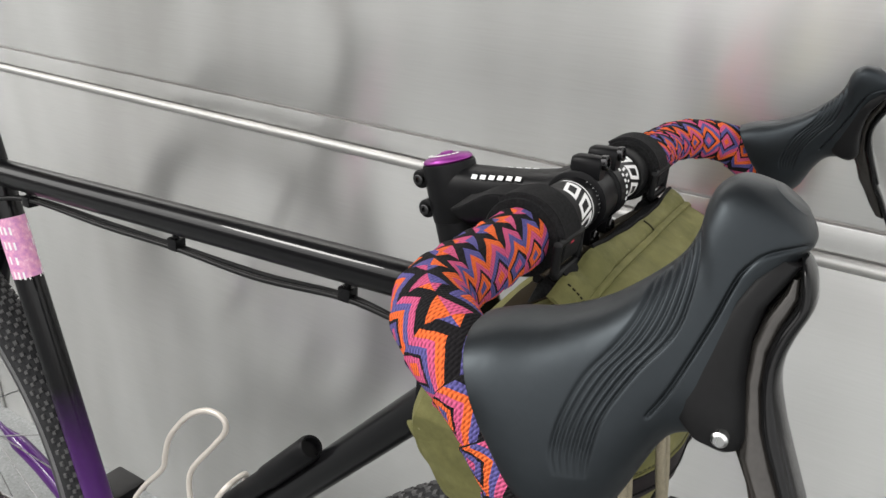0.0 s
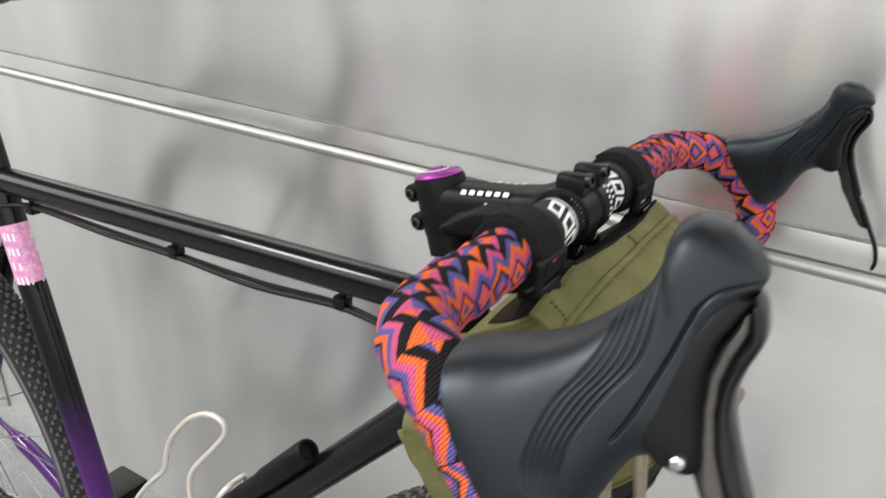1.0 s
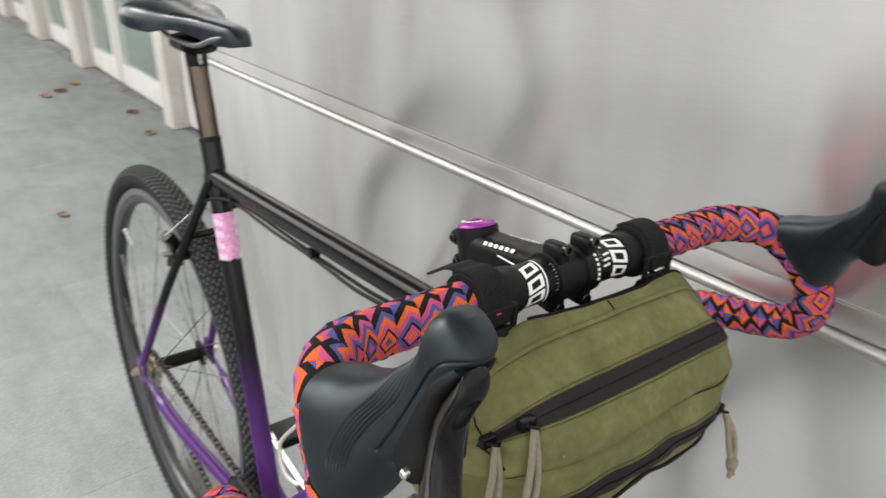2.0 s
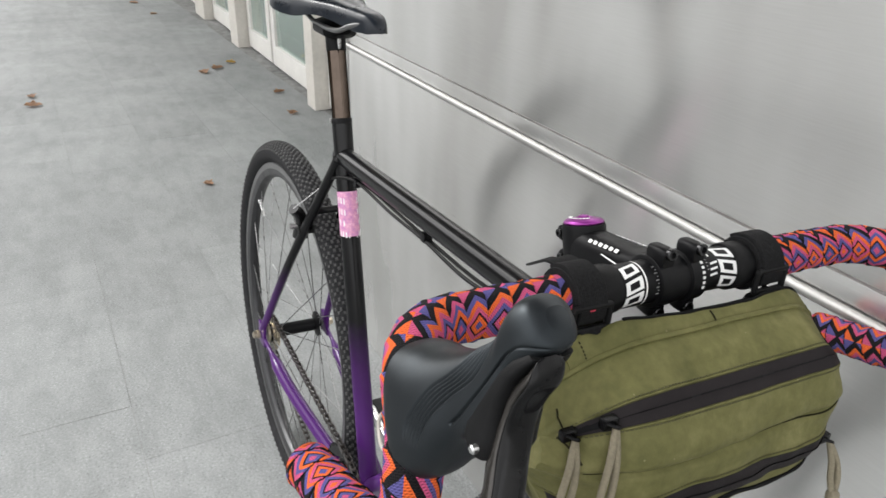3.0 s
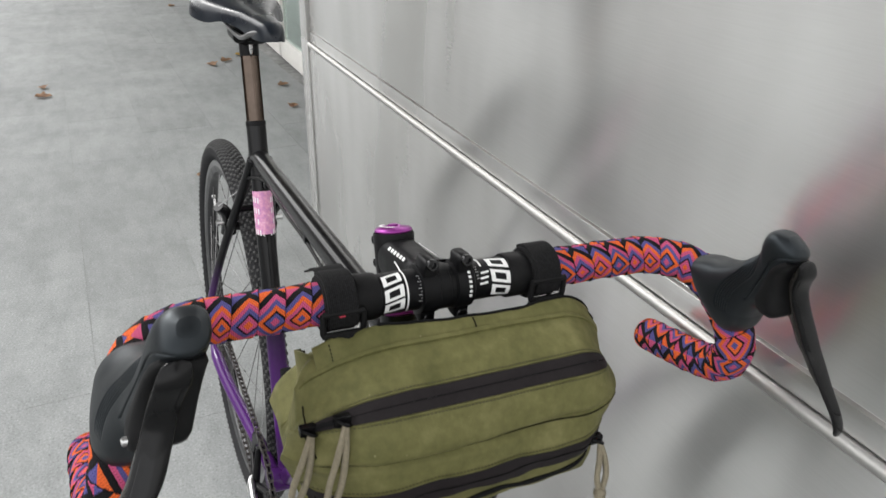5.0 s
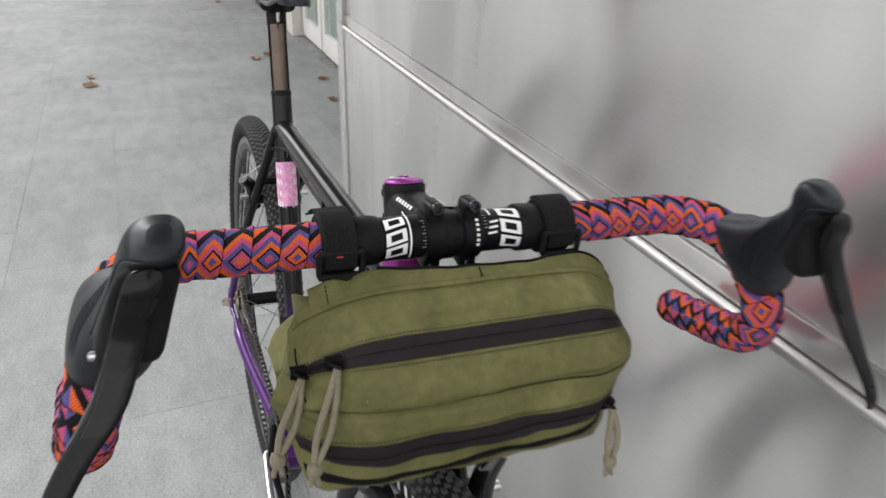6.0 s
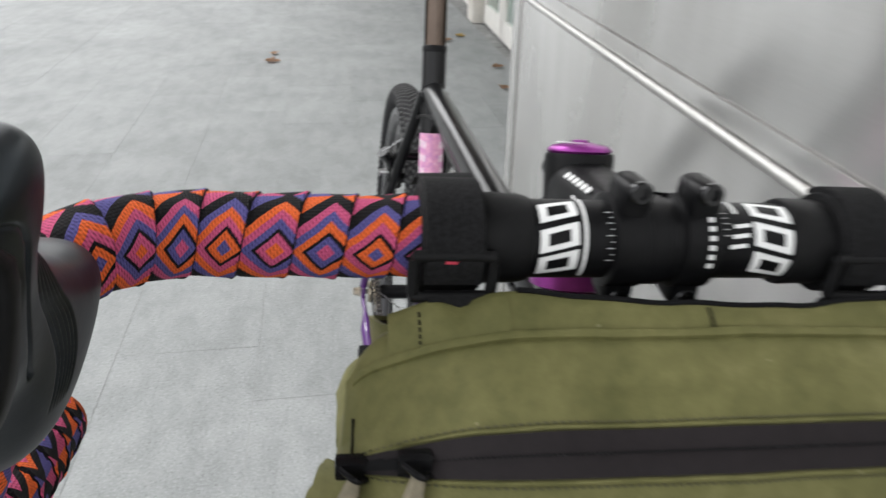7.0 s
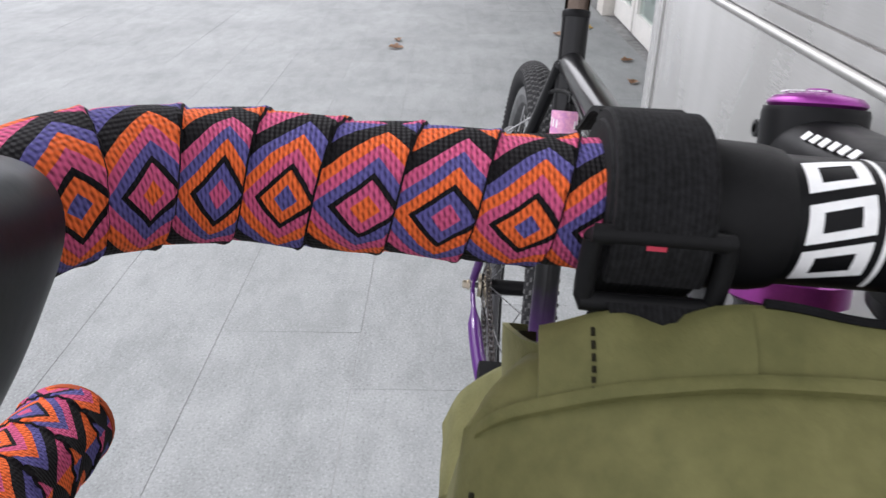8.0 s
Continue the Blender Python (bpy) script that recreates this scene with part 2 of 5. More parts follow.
_tan.direction_type, _tan.uv_map = "UV_MAP", "UVMap"
cladding.l.new(_tan.outputs[0], cladding.p.inputs["Tangent"])
# the sheets are bowed a little along their length
_pos = cladding.n.new("ShaderNodeNewGeometry")
_bow = cladding.math("SINE", cladding.math("MULTIPLY", cladding.math("ADD", cladding.xyz(_pos.outputs["Position"])[0], 0.3), -2 * math.pi / 8.0))
cladding.bump(_bow, 1.0, 0.062)
_haze = cladding.n.new("ShaderNodeBsdfAnisotropic")
_haze.inputs["Roughness"].default_value = 0.50
_blend = cladding.n.new("ShaderNodeMixShader")
_blend.inputs[0].default_value = 0.27
cladding.l.new(cladding.p.inputs["Base Color"].links[0].from_socket, _haze.inputs["Color"])
cladding.l.new(cladding.p.outputs[0], _blend.inputs[1])
cladding.l.new(_haze.outputs[0], _blend.inputs[2])
cladding.l.new(_blend.outputs[0], cladding.n["Material Output"].inputs["Surface"])
rail_steel = worn("rail_steel", (0.47, 0.465, 0.45), 0.56, 1.0, scale=12, bump=0.05, spread=0.08)

slab_stone = Mat("grey_paving_stone", (0.3, 0.3, 0.3), 0.7)
_inf = slab_stone.n.new("ShaderNodeObjectInfo")
_geo = slab_stone.n.new("ShaderNodeNewGeometry")
_v = slab_stone.n.new("ShaderNodeMapping")
slab_stone.l.new(_geo.outputs["Position"], _v.inputs[0])
_a, _b, _c = slab_stone.noise(_v.outputs[0], 2.2, 6, 0.65), slab_stone.noise(_v.outputs[0], 28, 5, 0.7), slab_stone.noise(_v.outputs[0], 170, 4, 0.75)
_f = slab_stone.math("ADD", slab_stone.math("MULTIPLY", _a, 0.36), slab_stone.math("ADD", slab_stone.math("MULTIPLY", _b, 0.20), slab_stone.math("MULTIPLY", _c, 0.44)))
_base = slab_stone.ramp(_f, [(0.33, (0.155, 0.163, 0.162)), (0.5, (0.232, 0.241, 0.239)), (0.66, (0.312, 0.321, 0.318))])
_chip = slab_stone.ramp(_c, [(0.56, (0, 0, 0)), (0.66, (1, 1, 1))])
_base = slab_stone.mix(slab_stone.math("MULTIPLY", _chip, 0.36), _base, (0.42, 0.43, 0.43))
_pit = slab_stone.ramp(_c, [(0.34, (1, 1, 1)), (0.42, (0, 0, 0))])
_base = slab_stone.mix(slab_stone.math("MULTIPLY", _pit, 0.45), _base, (0.07, 0.075, 0.078))
_dm = slab_stone.n.new("ShaderNodeMapping")
slab_stone.l.new(_geo.outputs["Position"], _dm.inputs[0])
_dm.inputs["Scale"].default_value = (1.0, 2.2, 1.0)
_dirt = slab_stone.ramp(slab_stone.noise(_dm.outputs[0], 5.5, 7, 0.68), [(0.40, (1, 1, 1)), (0.56, (0, 0, 0))])
_base = slab_stone.mix(slab_stone.math("MULTIPLY", _dirt, 0.22), _base, (0.095, 0.10, 0.098))
_wash = slab_stone.ramp(slab_stone.noise(_v.outputs[0], 9, 6, 0.7), [(0.52, (0, 0, 0)), (0.68, (1, 1, 1))])
_base = slab_stone.mix(slab_stone.math("MULTIPLY", _wash, 0.10), _base, (0.33, 0.335, 0.33))
_rnd = slab_stone.math("ADD", _inf.outputs["Random"], _geo.outputs["Random Per Island"])
_tone = slab_stone.ramp(slab_stone.math("FRACT", _rnd), [(0.0, (0.93, 0.93, 0.93)), (1.0, (1.06, 1.06, 1.06))])
slab_stone.put("Base Color", slab_stone.mix(1.0, _base, _tone, "MULTIPLY"))
slab_stone.put("Roughness", slab_stone.ramp(_b, [(0.3, (0.72,) * 3), (0.7, (0.92,) * 3)]))
slab_stone.put("Specular IOR Level", 0.46)
slab_stone.bump(slab_stone.math("ADD", _c, slab_stone.math("MULTIPLY", _b, 1.5)), 0.6, 0.0018)
joint_sand = worn("joint_grit", (0.19, 0.19, 0.185), 0.9, scale=2.5, bump=0.5, spread=0.65)

pane_glass = Mat("door_glass", (0.70, 0.82, 0.76), 0.04, Transmission_Weight=0.85, IOR=1.45)
inside_dark = worn("shop_interior", (0.22, 0.27, 0.24), 0.8, scale=3)

decal = Mat("pink_decal", (0.6, 0.2, 0.4), 0.35)
_n = decal.noise(decal.coord(), 160, 4, 0.7)
decal.put("Base Color", decal.ramp(_n, [(0.35, (0.50, 0.20, 0.44)), (0.55, (0.68, 0.31, 0.47)), (0.72, (0.80, 0.52, 0.64))]))


# ---- building helpers ----
def finish(name, bm, material):
    bmesh.ops.scale(bm, vec=(U, U, U), verts=bm.verts)
    me = bpy.data.meshes.new(name)
    for f in bm.faces:
        f.smooth = True
    bm.to_mesh(me)
    bm.free()
    me.materials.append(material.m)
    me.set_sharp_from_angle(angle=radians(40))
    return me


ORIGIN = {}


def part(name, bm, material, parent, label=""):
    """One mesh object under a thing or under a part, in the thing's own frame."""
    root = parent
    while root.parent:
        root = root.parent
    if root in ORIGIN:
        bmesh.ops.translate(bm, vec=-ORIGIN[root], verts=bm.verts)
    ob = new(name, finish(name, bm, material))
    ob.parent = parent
    return tagged(ob, label)


def single(name, bm, material, label, category, kind="", group=""):
    ob = new(name, finish(name, bm, material))
    return tagged(ob, label, category, group, kind)


def glide(pts, n=8, closed=False):
    """Catmull-Rom points through pts."""
    p = [Vector(q) for q in pts]
    out = []
    m = len(p)
    for i in range(m if closed else m - 1):
        if closed:
            a, b, c, d = p[i - 1], p[i], p[(i + 1) % m], p[(i + 2) % m]
        else:
            a, b, c, d = p[max(i - 1, 0)], p[i], p[i + 1], p[min(i + 2, m - 1)]
        for k in range(n):
            t = k / n
            out.append(0.5 * (2 * b + (c - a) * t + (2 * a - 5 * b + 4 * c - d) * t * t + (3 * b - a - 3 * c + d) * t ** 3))
    if not closed:
        out.append(p[-1].copy())
    return out


def evenly(pts, step):
    """Points at even steps along a line of points."""
    run = [0.0]
    for a, b in zip(pts, pts[1:]):
        run.append(run[-1] + (b - a).length)
    n = max(2, int(run[-1] / step))
    out, j = [], 0
    for i in range(n + 1):
        s = run[-1] * i / n
        while j < len(run) - 2 and run[j + 1] < s:
            j += 1
        f = (s - run[j]) / max(1e-9, run[j + 1] - run[j])
        out.append(pts[j].lerp(pts[j + 1], f))
    return out


def sweep(pts, radius, segs=16, up=(0, 0, 1), flat=1.0, closed=False, caps=True, bm=None, flip=False):
    """A tube along pts with UV (metres along, turns round). radius: a number or f(s 0..1, angle, metres)."""
    bm = bm or bmesh.new()
    uv = bm.loops.layers.uv.get("UVMap") or bm.loops.layers.uv.new("UVMap")
    pts = [Vector(p) for p in pts]
    n, side = len(pts), None
    rings, run, u = [], [], 0.0
    for i, p in enumerate(pts):
        if closed:
            d = (pts[(i + 1) % n] - pts[i - 1]).normalized()
        else:
            d = (pts[min(i + 1, n - 1)] - pts[max(i - 1, 0)]).normalized()
        if side is None:
            side = d.cross(Vector(up))
            if side.length < 1e-4:
                side = d.cross(Vector((0, 1, 0)))
        side = (side - d * side.dot(d)).normalized()
        top = side.cross(d)
        if i:
            u += (p - pts[i - 1]).length
        run.append(u)
        ring = []
        for k in range(segs):
            a = 2 * math.pi * k / segs
            r = radius(i / max(1, n - 1), a, u) if callable(radius) else radius
            ring.append(bm.verts.new(p + side * (r * math.cos(a)) + top * (r * flat * math.sin(a))))
        rings.append(ring)
    for i in range(n if closed else n - 1):
        j = (i + 1) % n
        for k in range(segs):
            q = (k + 1) % segs
            f = bm.faces.new((rings[i][k], rings[i][q], rings[j][q], rings[j][k]))
            ends = ((run[i], k / segs), (run[i], (k + 1) / segs), (run[j] if j else u, (k + 1) / segs), (run[j] if j else u, k / segs))
            for loop, e in zip(f.loops, ends):
                loop[uv].uv = (e[0], 1 - e[1]) if flip else e
    if caps and not closed:
        bm.faces.new(rings[0])
        bm.faces.new(rings[-1][::-1])
    bmesh.ops.recalc_face_normals(bm, faces=bm.faces)
    return bm


def lathe(profile, centre, axis=(0, 1, 0), segs=32, bm=None, full=True):
    """A turned body: profile of (distance along the axis, radius)."""
    bm = bm or bmesh.new()
    ax = Vector(axis).normalized()
    a = ax.orthogonal().normalized()
    b = ax.cross(a)
    c = Vector(centre)
    rings = []
    for h, r in profile:
        rings.append([bm.verts.new(c + ax * h + (a * math.cos(t) + b * math.sin(t)) * r) for t in (2 * math.pi * k / segs for k in range(segs))])
    for p, q in zip(rings, rings[1:]):
        for k in range(segs):
            bm.faces.new((p[k], p[(k + 1) % segs], q[(k + 1) % segs], q[k]))
    if full:
        bm.faces.new(rings[0][::-1])
        bm.faces.new(rings[-1])
    bmesh.ops.recalc_face_normals(bm, faces=bm.faces)
    return bm


def rod(a, b, r, segs=12, bm=None, r2=None):
    a, b = Vector(a), Vector(b)
    d = (b - a).length
    return lathe([(0, r), (d, r if r2 is None else r2)], a, b - a, segs, bm)


def box(lo, hi, bevel=0.002, bm=None, turn=None):
    own = bmesh.new()
    bmesh.ops.create_cube(own, size=1)
    for v in own.verts:
        v.co = Vector([lo[i] + (v.co[i] + 0.5) * (hi[i] - lo[i]) for i in range(3)])
    if bevel:
        bmesh.ops.bevel(own, geom=list(own.edges), offset=bevel, segments=2, profile=0.7, affect="EDGES")
    if turn is not None:
        bmesh.ops.transform(own, matrix=turn, verts=own.verts)
    if bm is None:
        return own
    me = bpy.data.meshes.new("tmp")
    own.to_mesh(me)
    own.free()
    bm.from_mesh(me)
    bpy.data.meshes.remove(me)
    return bm


def loft(sections, power=2.0, segs=32, cap=True, shape=None):
    """Rings of (top, bottom, half width): each an upright oval between its two points."""
    bm = bmesh.new()
    rings = []
    for top, low, w in sections:
        top, low = Vector(top), Vector(low)
        mid, half = (top + low) / 2, (top - low) / 2
        ring = []
        for k in range(segs):
            a = 2 * math.pi * k / segs
            c, s = math.cos(a), math.sin(a)
            e = 2 / power
            c, s = math.copysign(abs(c) ** e, c), math.copysign(abs(s) ** e, s)
            ring.append(bm.verts.new(mid + half * s + Vector((0, w * c, 0))))
        rings.append(ring)
    for p, q in zip(rings, rings[1:]):
        for k in range(segs):
            bm.faces.new((p[k], p[(k + 1) % segs], q[(k + 1) % segs], q[k]))
    if cap:
        bm.faces.new(rings[0])
        bm.faces.new(rings[-1][::-1])
    bmesh.ops.recalc_face_normals(bm, faces=bm.faces)
    return bm


def curve_of(pts):
    """Piecewise linear f(x) through pts, smoothed a little."""
    xs, ys = [p[0] for p in pts], [p[1] for p in pts]
    return lambda x: float(np.interp(x, xs, ys))


def smooth_of(pts):
    """A smooth f(x) through pts."""
    line = glide([(x, 0, y) for x, y in pts], 10)
    xs, ys = [p.x for p in line], [p.z for p in line]
    return lambda x: float(np.interp(x, xs, ys))


# ---- setting: paving, clad wall, doors ----
RAIL_Z, WALL_Y, WALL_END = 0.833, 0.70, -1.60


def flat_uv(bm):
    uv = bm.loops.layers.uv.new("UVMap")
    for f in bm.faces:
        for loop in f.loops:
            loop[uv].uv = (loop.vert.co.z + loop.vert.co.y, loop.vert.co.x)
    return bm


ground_bm = bmesh.new()
bmesh.ops.create_grid(ground_bm, x_segments=8, y_segments=8, size=300)
bmesh.ops.translate(ground_bm, vec=(0, 0, -0.0010), verts=ground_bm.verts)
single("ground", ground_bm, joint_sand, "grey gritty ground under the paving", "ground", "structure")

lower = flat_uv(box((WALL_END + 0.004, WALL_Y, 0.0), (7.0, WALL_Y + 0.25, RAIL_Z + 0.0035), 0.001))
wall_low = single("wall_lower", lower, cladding, "lower wall panel of dull brushed stainless steel", "wall", "structure")
upper = flat_uv(box((WALL_END + 0.004, WALL_Y + 0.004, RAIL_Z + 0.0465), (7.0, WALL_Y + 0.25, 3.3), 0.001))
wall_up = single("wall_upper", upper, cladding, "upper wall panel of dull brushed stainless steel", "wall", "structure")
strip = flat_uv(box((WALL_END + 0.004, WALL_Y + 0.002, RAIL_Z + 0.0180), (7.0, WALL_Y + 0.25, RAIL_Z + 0.0432), 0.001))
single("trim_strip", strip, cladding, "flat steel strip above the wall rail", "trim", "structure")
rail_bm = sweep([(WALL_END, WALL_Y + 0.001, RAIL_Z + 0.0090), (7.0, WALL_Y + 0.001, RAIL_Z + 0.0090)], 0.0066, 28)
single("trim_rail", rail_bm, rail_steel, "half-round polished steel rail along the wall", "trim", "structure")
back = box((WALL_END + 0.004, WALL_Y + 0.008, 0.0), (7.0, WALL_Y + 0.60, 3.3), 0)
single("wall_core", back, core_grey, "plain dark core behind the steel cladding", "wall", "structure")
# vertical corner trims at the end of the cladding
for lo, hi in (((0.0), RAIL_Z + 0.012), (RAIL_Z + 0.016, 3.4)):
    single("trim_corner", flat_uv(box((WALL_END - 0.012, WALL_Y - 0.003, lo), (WALL_END, WALL_Y + 0.6, hi), 0.001)), rail_steel, "thin upright steel edge at the panel end", "trim", "structure")
    single("trim_corner", flat_uv(box((WALL_END - 0.10, WALL_Y + 0.004, lo), (WALL_END - 0.016, WALL_Y + 0.6, hi), 0.002)), cladding, "upright steel corner piece at the end of the cladding", "trim", "structure")

# unseen dark masses, added overhead to hold back the sky's light
single("unseen_front_above", box((-30, WALL_Y + 0.02, 3.42), (7.0, WALL_Y + 6, 8.0), 0), unseen_dark_front, "unseen dark front added above the cladding to block sky", "wall", "structure")
single("unseen_overhang", box((-30, -0.70, 3.42), (1.2, WALL_Y + 0.016, 8.0), 0), unseen_dark_front, "unseen dark block added over the pavement to block sky", "wall", "structure")
# unseen blocks added across the street: close the place, shape sky light and reflections
for x0, x1, y, h, tone in ((-60, -6.5, -13.0, 7.0, unseen_dark_front), (-5.0, 3.0, -13.6, 1.0, unseen_pale_front), (5.0, 40, -14.0, 1.0, unseen_pale_front)):
    single("unseen_opposite", box((x0, y - 6, 0), (x1, y, h), 0), tone, "unseen plain block added across the street to shape light", "wall", "structure")

# recessed shopfront beyond the corner
SHOP_Y, DOOR_Y = 1.345, 1.40
single("wall_shop", box((-30, SHOP_Y + 0.5, 0), (WALL_END - 0.1, SHOP_Y + 0.7, 3.4), 0), inside_dark, "dim back wall inside the glazed shopfront", "wall", "structure")
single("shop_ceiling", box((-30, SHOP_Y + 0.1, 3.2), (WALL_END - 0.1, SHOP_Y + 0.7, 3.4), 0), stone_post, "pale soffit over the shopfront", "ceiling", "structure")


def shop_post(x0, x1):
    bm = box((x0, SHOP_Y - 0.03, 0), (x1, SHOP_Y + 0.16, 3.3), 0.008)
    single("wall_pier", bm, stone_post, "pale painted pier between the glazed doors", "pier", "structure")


def glazed_leaf(x0, x1, name="door_1", label="white-framed glazed door, shut"):
    root = tagged(new(name), label, "door", "shopfront doors", "structure")
    root.matrix_basis = Matrix.Translation((x0 * U, DOOR_Y * U, 0))
    w, h, s = x1 - x0, 2.25, 0.085
    for nm, lo, hi in (("stile", (0, 0, 0.02), (s, 0.05, h)), ("stile", (w - s, 0, 0.02), (w, 0.05, h)),
                       ("rail", (s, 0, 0.02), (w - s, 0.05, 0.16)), ("rail", (s, 0, h - s), (w - s, 0.05, h))):
        part(nm, box(lo, hi, 0.003), door_paint, root)
    p = part("pane", box((s - 0.01, 0.018, 0.15), (w - s + 0.01, 0.026, h - s + 0.01), 0), pane_glass, root, "greenish glass pane")
    p.visible_shadow = False


shop_post(-4.05, -3.90)
glazed_leaf(-5.12, -4.10, "door_1")
glazed_leaf(-5.83, -5.16, "door_2")
shop_post(-6.12, -5.86)
for i in range(4):
    x = -7.24 - 1.6 * i
    glazed_leaf(x, x + 1.10, "window_%d" % (i + 1), "white-framed fixed shop window with greenish glass")
    shop_post(x - 0.48, x - 0.02)
glazed_leaf(-3.89, -2.55, "window_5", "fixed shop window with a thin white frame and greenish glass")
shop_post(-2.54, WALL_END - 0.11)
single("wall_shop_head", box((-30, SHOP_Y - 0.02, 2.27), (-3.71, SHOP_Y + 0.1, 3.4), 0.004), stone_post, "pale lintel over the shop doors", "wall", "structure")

# ---- the bicycle ----
BIKE = pose(-1.079 * U, 0.352 * U, 0.039 * U, -3.5, 0, 0.4)
HEAD = Vector((0.8375, 0, 0.9265))
HDIR = Vector((-0.3007, 0, 0.9537))
AXLE_Z = 0.346
bike = tagged(new("bicycle"), "black and purple steel drop-bar bicycle leaning beside a steel wall", "bicycle")
bike.matrix_basis = BIKE
ORIGIN[bike] = Vector((0, 0, 0))
BB, SDIR = Vector((0.423, 0, 0.276)), Vector((-0.2756, 0, 0.9613))


def head_at(z):
    return HEAD + HDIR * ((z - HEAD.z) / HDIR.z)


def seat_at(z):
    return BB + SDIR * ((z - BB.z) / SDIR.z)


frame_ob = part("frame", lathe([(-0.036, 0.019), (-0.034, 0.021), (0.034, 0.021), (0.036, 0.019)], BB, (0, 1, 0), 28), paint, bike, "steel frame, black fading to purple")
part("seat_tube", rod(BB, seat_at(0.857), 0.0153, 28), paint, frame_ob)
TT = Vector((0.873, 0, 0.831)) - Vector((0.264, 0, 0.803))
part("top_tube", lathe([(-0.0140, 0.0040), (-0.0132, 0.0085), (-0.0110, 0.0122), (-0.0070, 0.0142), (0.0, 0.0148), (TT.length, 0.0148)], (0.264, 0, 0.803), TT, 32), paint, frame_ob)
part("down_tube", rod(BB, (0.887, 0, 0.787), 0.0160, 28), paint, frame_ob)
part("head_tube", lathe([(0, 0.0195), (0.004, 0.0195), (0.008, 0.0178), (0.132, 0.0178), (0.136, 0.0195), (0.140, 0.0195)], head_at(0.728), HDIR, 28), paint, frame_ob)
for s in (-1, 1):
    part("seat_stay", sweep(glide([(0.276, s * 0.012, 0.800), (0.262, s * 0.016, 0.775), (0.135, s * 0.048, 0.565), (0.012, s * 0.066, 0.366)], 8), lambda t, a, u: 0.0086 - 0.0015 * t, 14), paint, frame_ob)
    part("chain_stay", sweep(glide([(0.405, s * 0.022, 0.278), (0.33, s * 0.031, 0.288), (0.16, s * 0.057, 0.318), (0.016, s * 0.066, 0.344)], 8), lambda t, a, u: 0.0115 if t < 0.80 else 0.0115 - 0.0075 * min(1, (t - 0.80) / 0.06), 16), paint, frame_ob)
    part("dropout", box((-0.014, s * 0.066 - 0.003, 0.326), (0.024, s * 0.066 + 0.003, 0.372), 0.002), paint, frame_ob)
bridge = part("brake_bridge", rod((0.213, -0.026, 0.694), (0.213, 0.026, 0.694), 0.006, 12), paint, frame_ob)

# pink decal round the seat tube, with pale lettering strokes that cannot be read
dec = part("decal_band", lathe([(0, 0.01545), (0.0690, 0.01545)], seat_at(0.687), SDIR, 36, full=False), decal, bike, "pink and purple decal band with pale lettering")
rng = random.Random(5)


def bent_bar(z, a0, a1, h, r):
    bm = bmesh.new()
    lo, hi = [], []
    for k in range(4):
        a = a0 + (a1 - a0) * k / 3
        side = Vector((math.cos(a), math.sin(a), 0)) * r
        lo.append(bm.verts.new(seat_at(z) + side))
        hi.append(bm.verts.new(seat_at(z + h) + side))
    for k in range(3):
        bm.faces.new((lo[k], lo[k + 1], hi[k + 1], hi[k]))
    return bm


for row, words in enumerate((4, 4, 3, 4)):
    z = 0.743 - row * 0.0165
    for side in (-1, 1):
        for k in range(words):
            a = side * radians(50) + radians(-38 + 76 * (k + 0.5) / words)
            part("lettering", bent_bar(z - 0.005, a - 0.075, a + 0.075, 0.0085, 0.01580), white_print, dec)

collar = part("seat_collar", lathe([(-0.006, 0.0152), (-0.0055, 0.0158), (0.001, 0.0158), (0.002, 0.0150)], seat_at(0.857), SDIR, 28), black_alloy, bike)
part("collar_bolt", rod(seat_at(0.851) + Vector((-0.019, -0.012, 0)), seat_at(0.851) + Vector((-0.019, 0.012, 0)), 0.0035, 10), silver, collar)

# cables and clips under the top tube
for dy in (-0.003, 0.003):
    part("brake_cable", sweep(glide([(0.90, -0.055, 0.86), (0.85, -0.022, 0.806), (0.755, dy, 0.797), (0.66, dy * 1.6, 0.7885), (0.557, dy, 0.788), (0.46, dy * 1.5, 0.7855), (0.33, dy, 0.7835), (0.275, -0.016, 0.772), (0.235, -0.012, 0.75), (0.205, 0, 0.735)], 8), 0.0024, 10), cable_black, bike, "thin black cable under the top tube")
for x in (0.755, 0.557, 0.33):
    z = 0.803 + (x - 0.264) * 0.0460
    part("clip_stem", rod((x, 0, z - 0.0190), (x, 0, z - 0.0120), 0.0030, 10), black_gloss, frame_ob)
    clip = part("cable_clip", box((x - 0.006, -0.0060, z - 0.0305), (x + 0.006, 0.0060, z - 0.0185), 0.002), black_gloss, frame_ob)

# seat post and saddle
post = part("seat_post", rod(seat_at(0.84), seat_at(0.978), 0.0138, 28), post_chrome, bike, "smoked chrome seat post")
part("post_head", lathe([(0, 0.0145), (0.006, 0.0150), (0.020, 0.0150), (0.024, 0.0135)], seat_at(0.953), SDIR, 24), black_alloy, post)
SAD = seat_at(0.985)
clamp = part("saddle_clamp", loft([((SAD.x - 0.034, 0, SAD.z + 0.008), (SAD.x - 0.034, 0, SAD.z - 0.004), 0.012), ((SAD.x - 0.024, 0, SAD.z + 0.012), (SAD.x - 0.024, 0, SAD.z - 0.012), 0.026),
                                   ((SAD.x + 0.022, 0, SAD.z + 0.012), (SAD.x + 0.022, 0, SAD.z - 0.012), 0.026), ((SAD.x + 0.034, 0, SAD.z + 0.008), (SAD.x + 0.034, 0, SAD.z - 0.004), 0.012)], 3, 24), black_alloy, post)
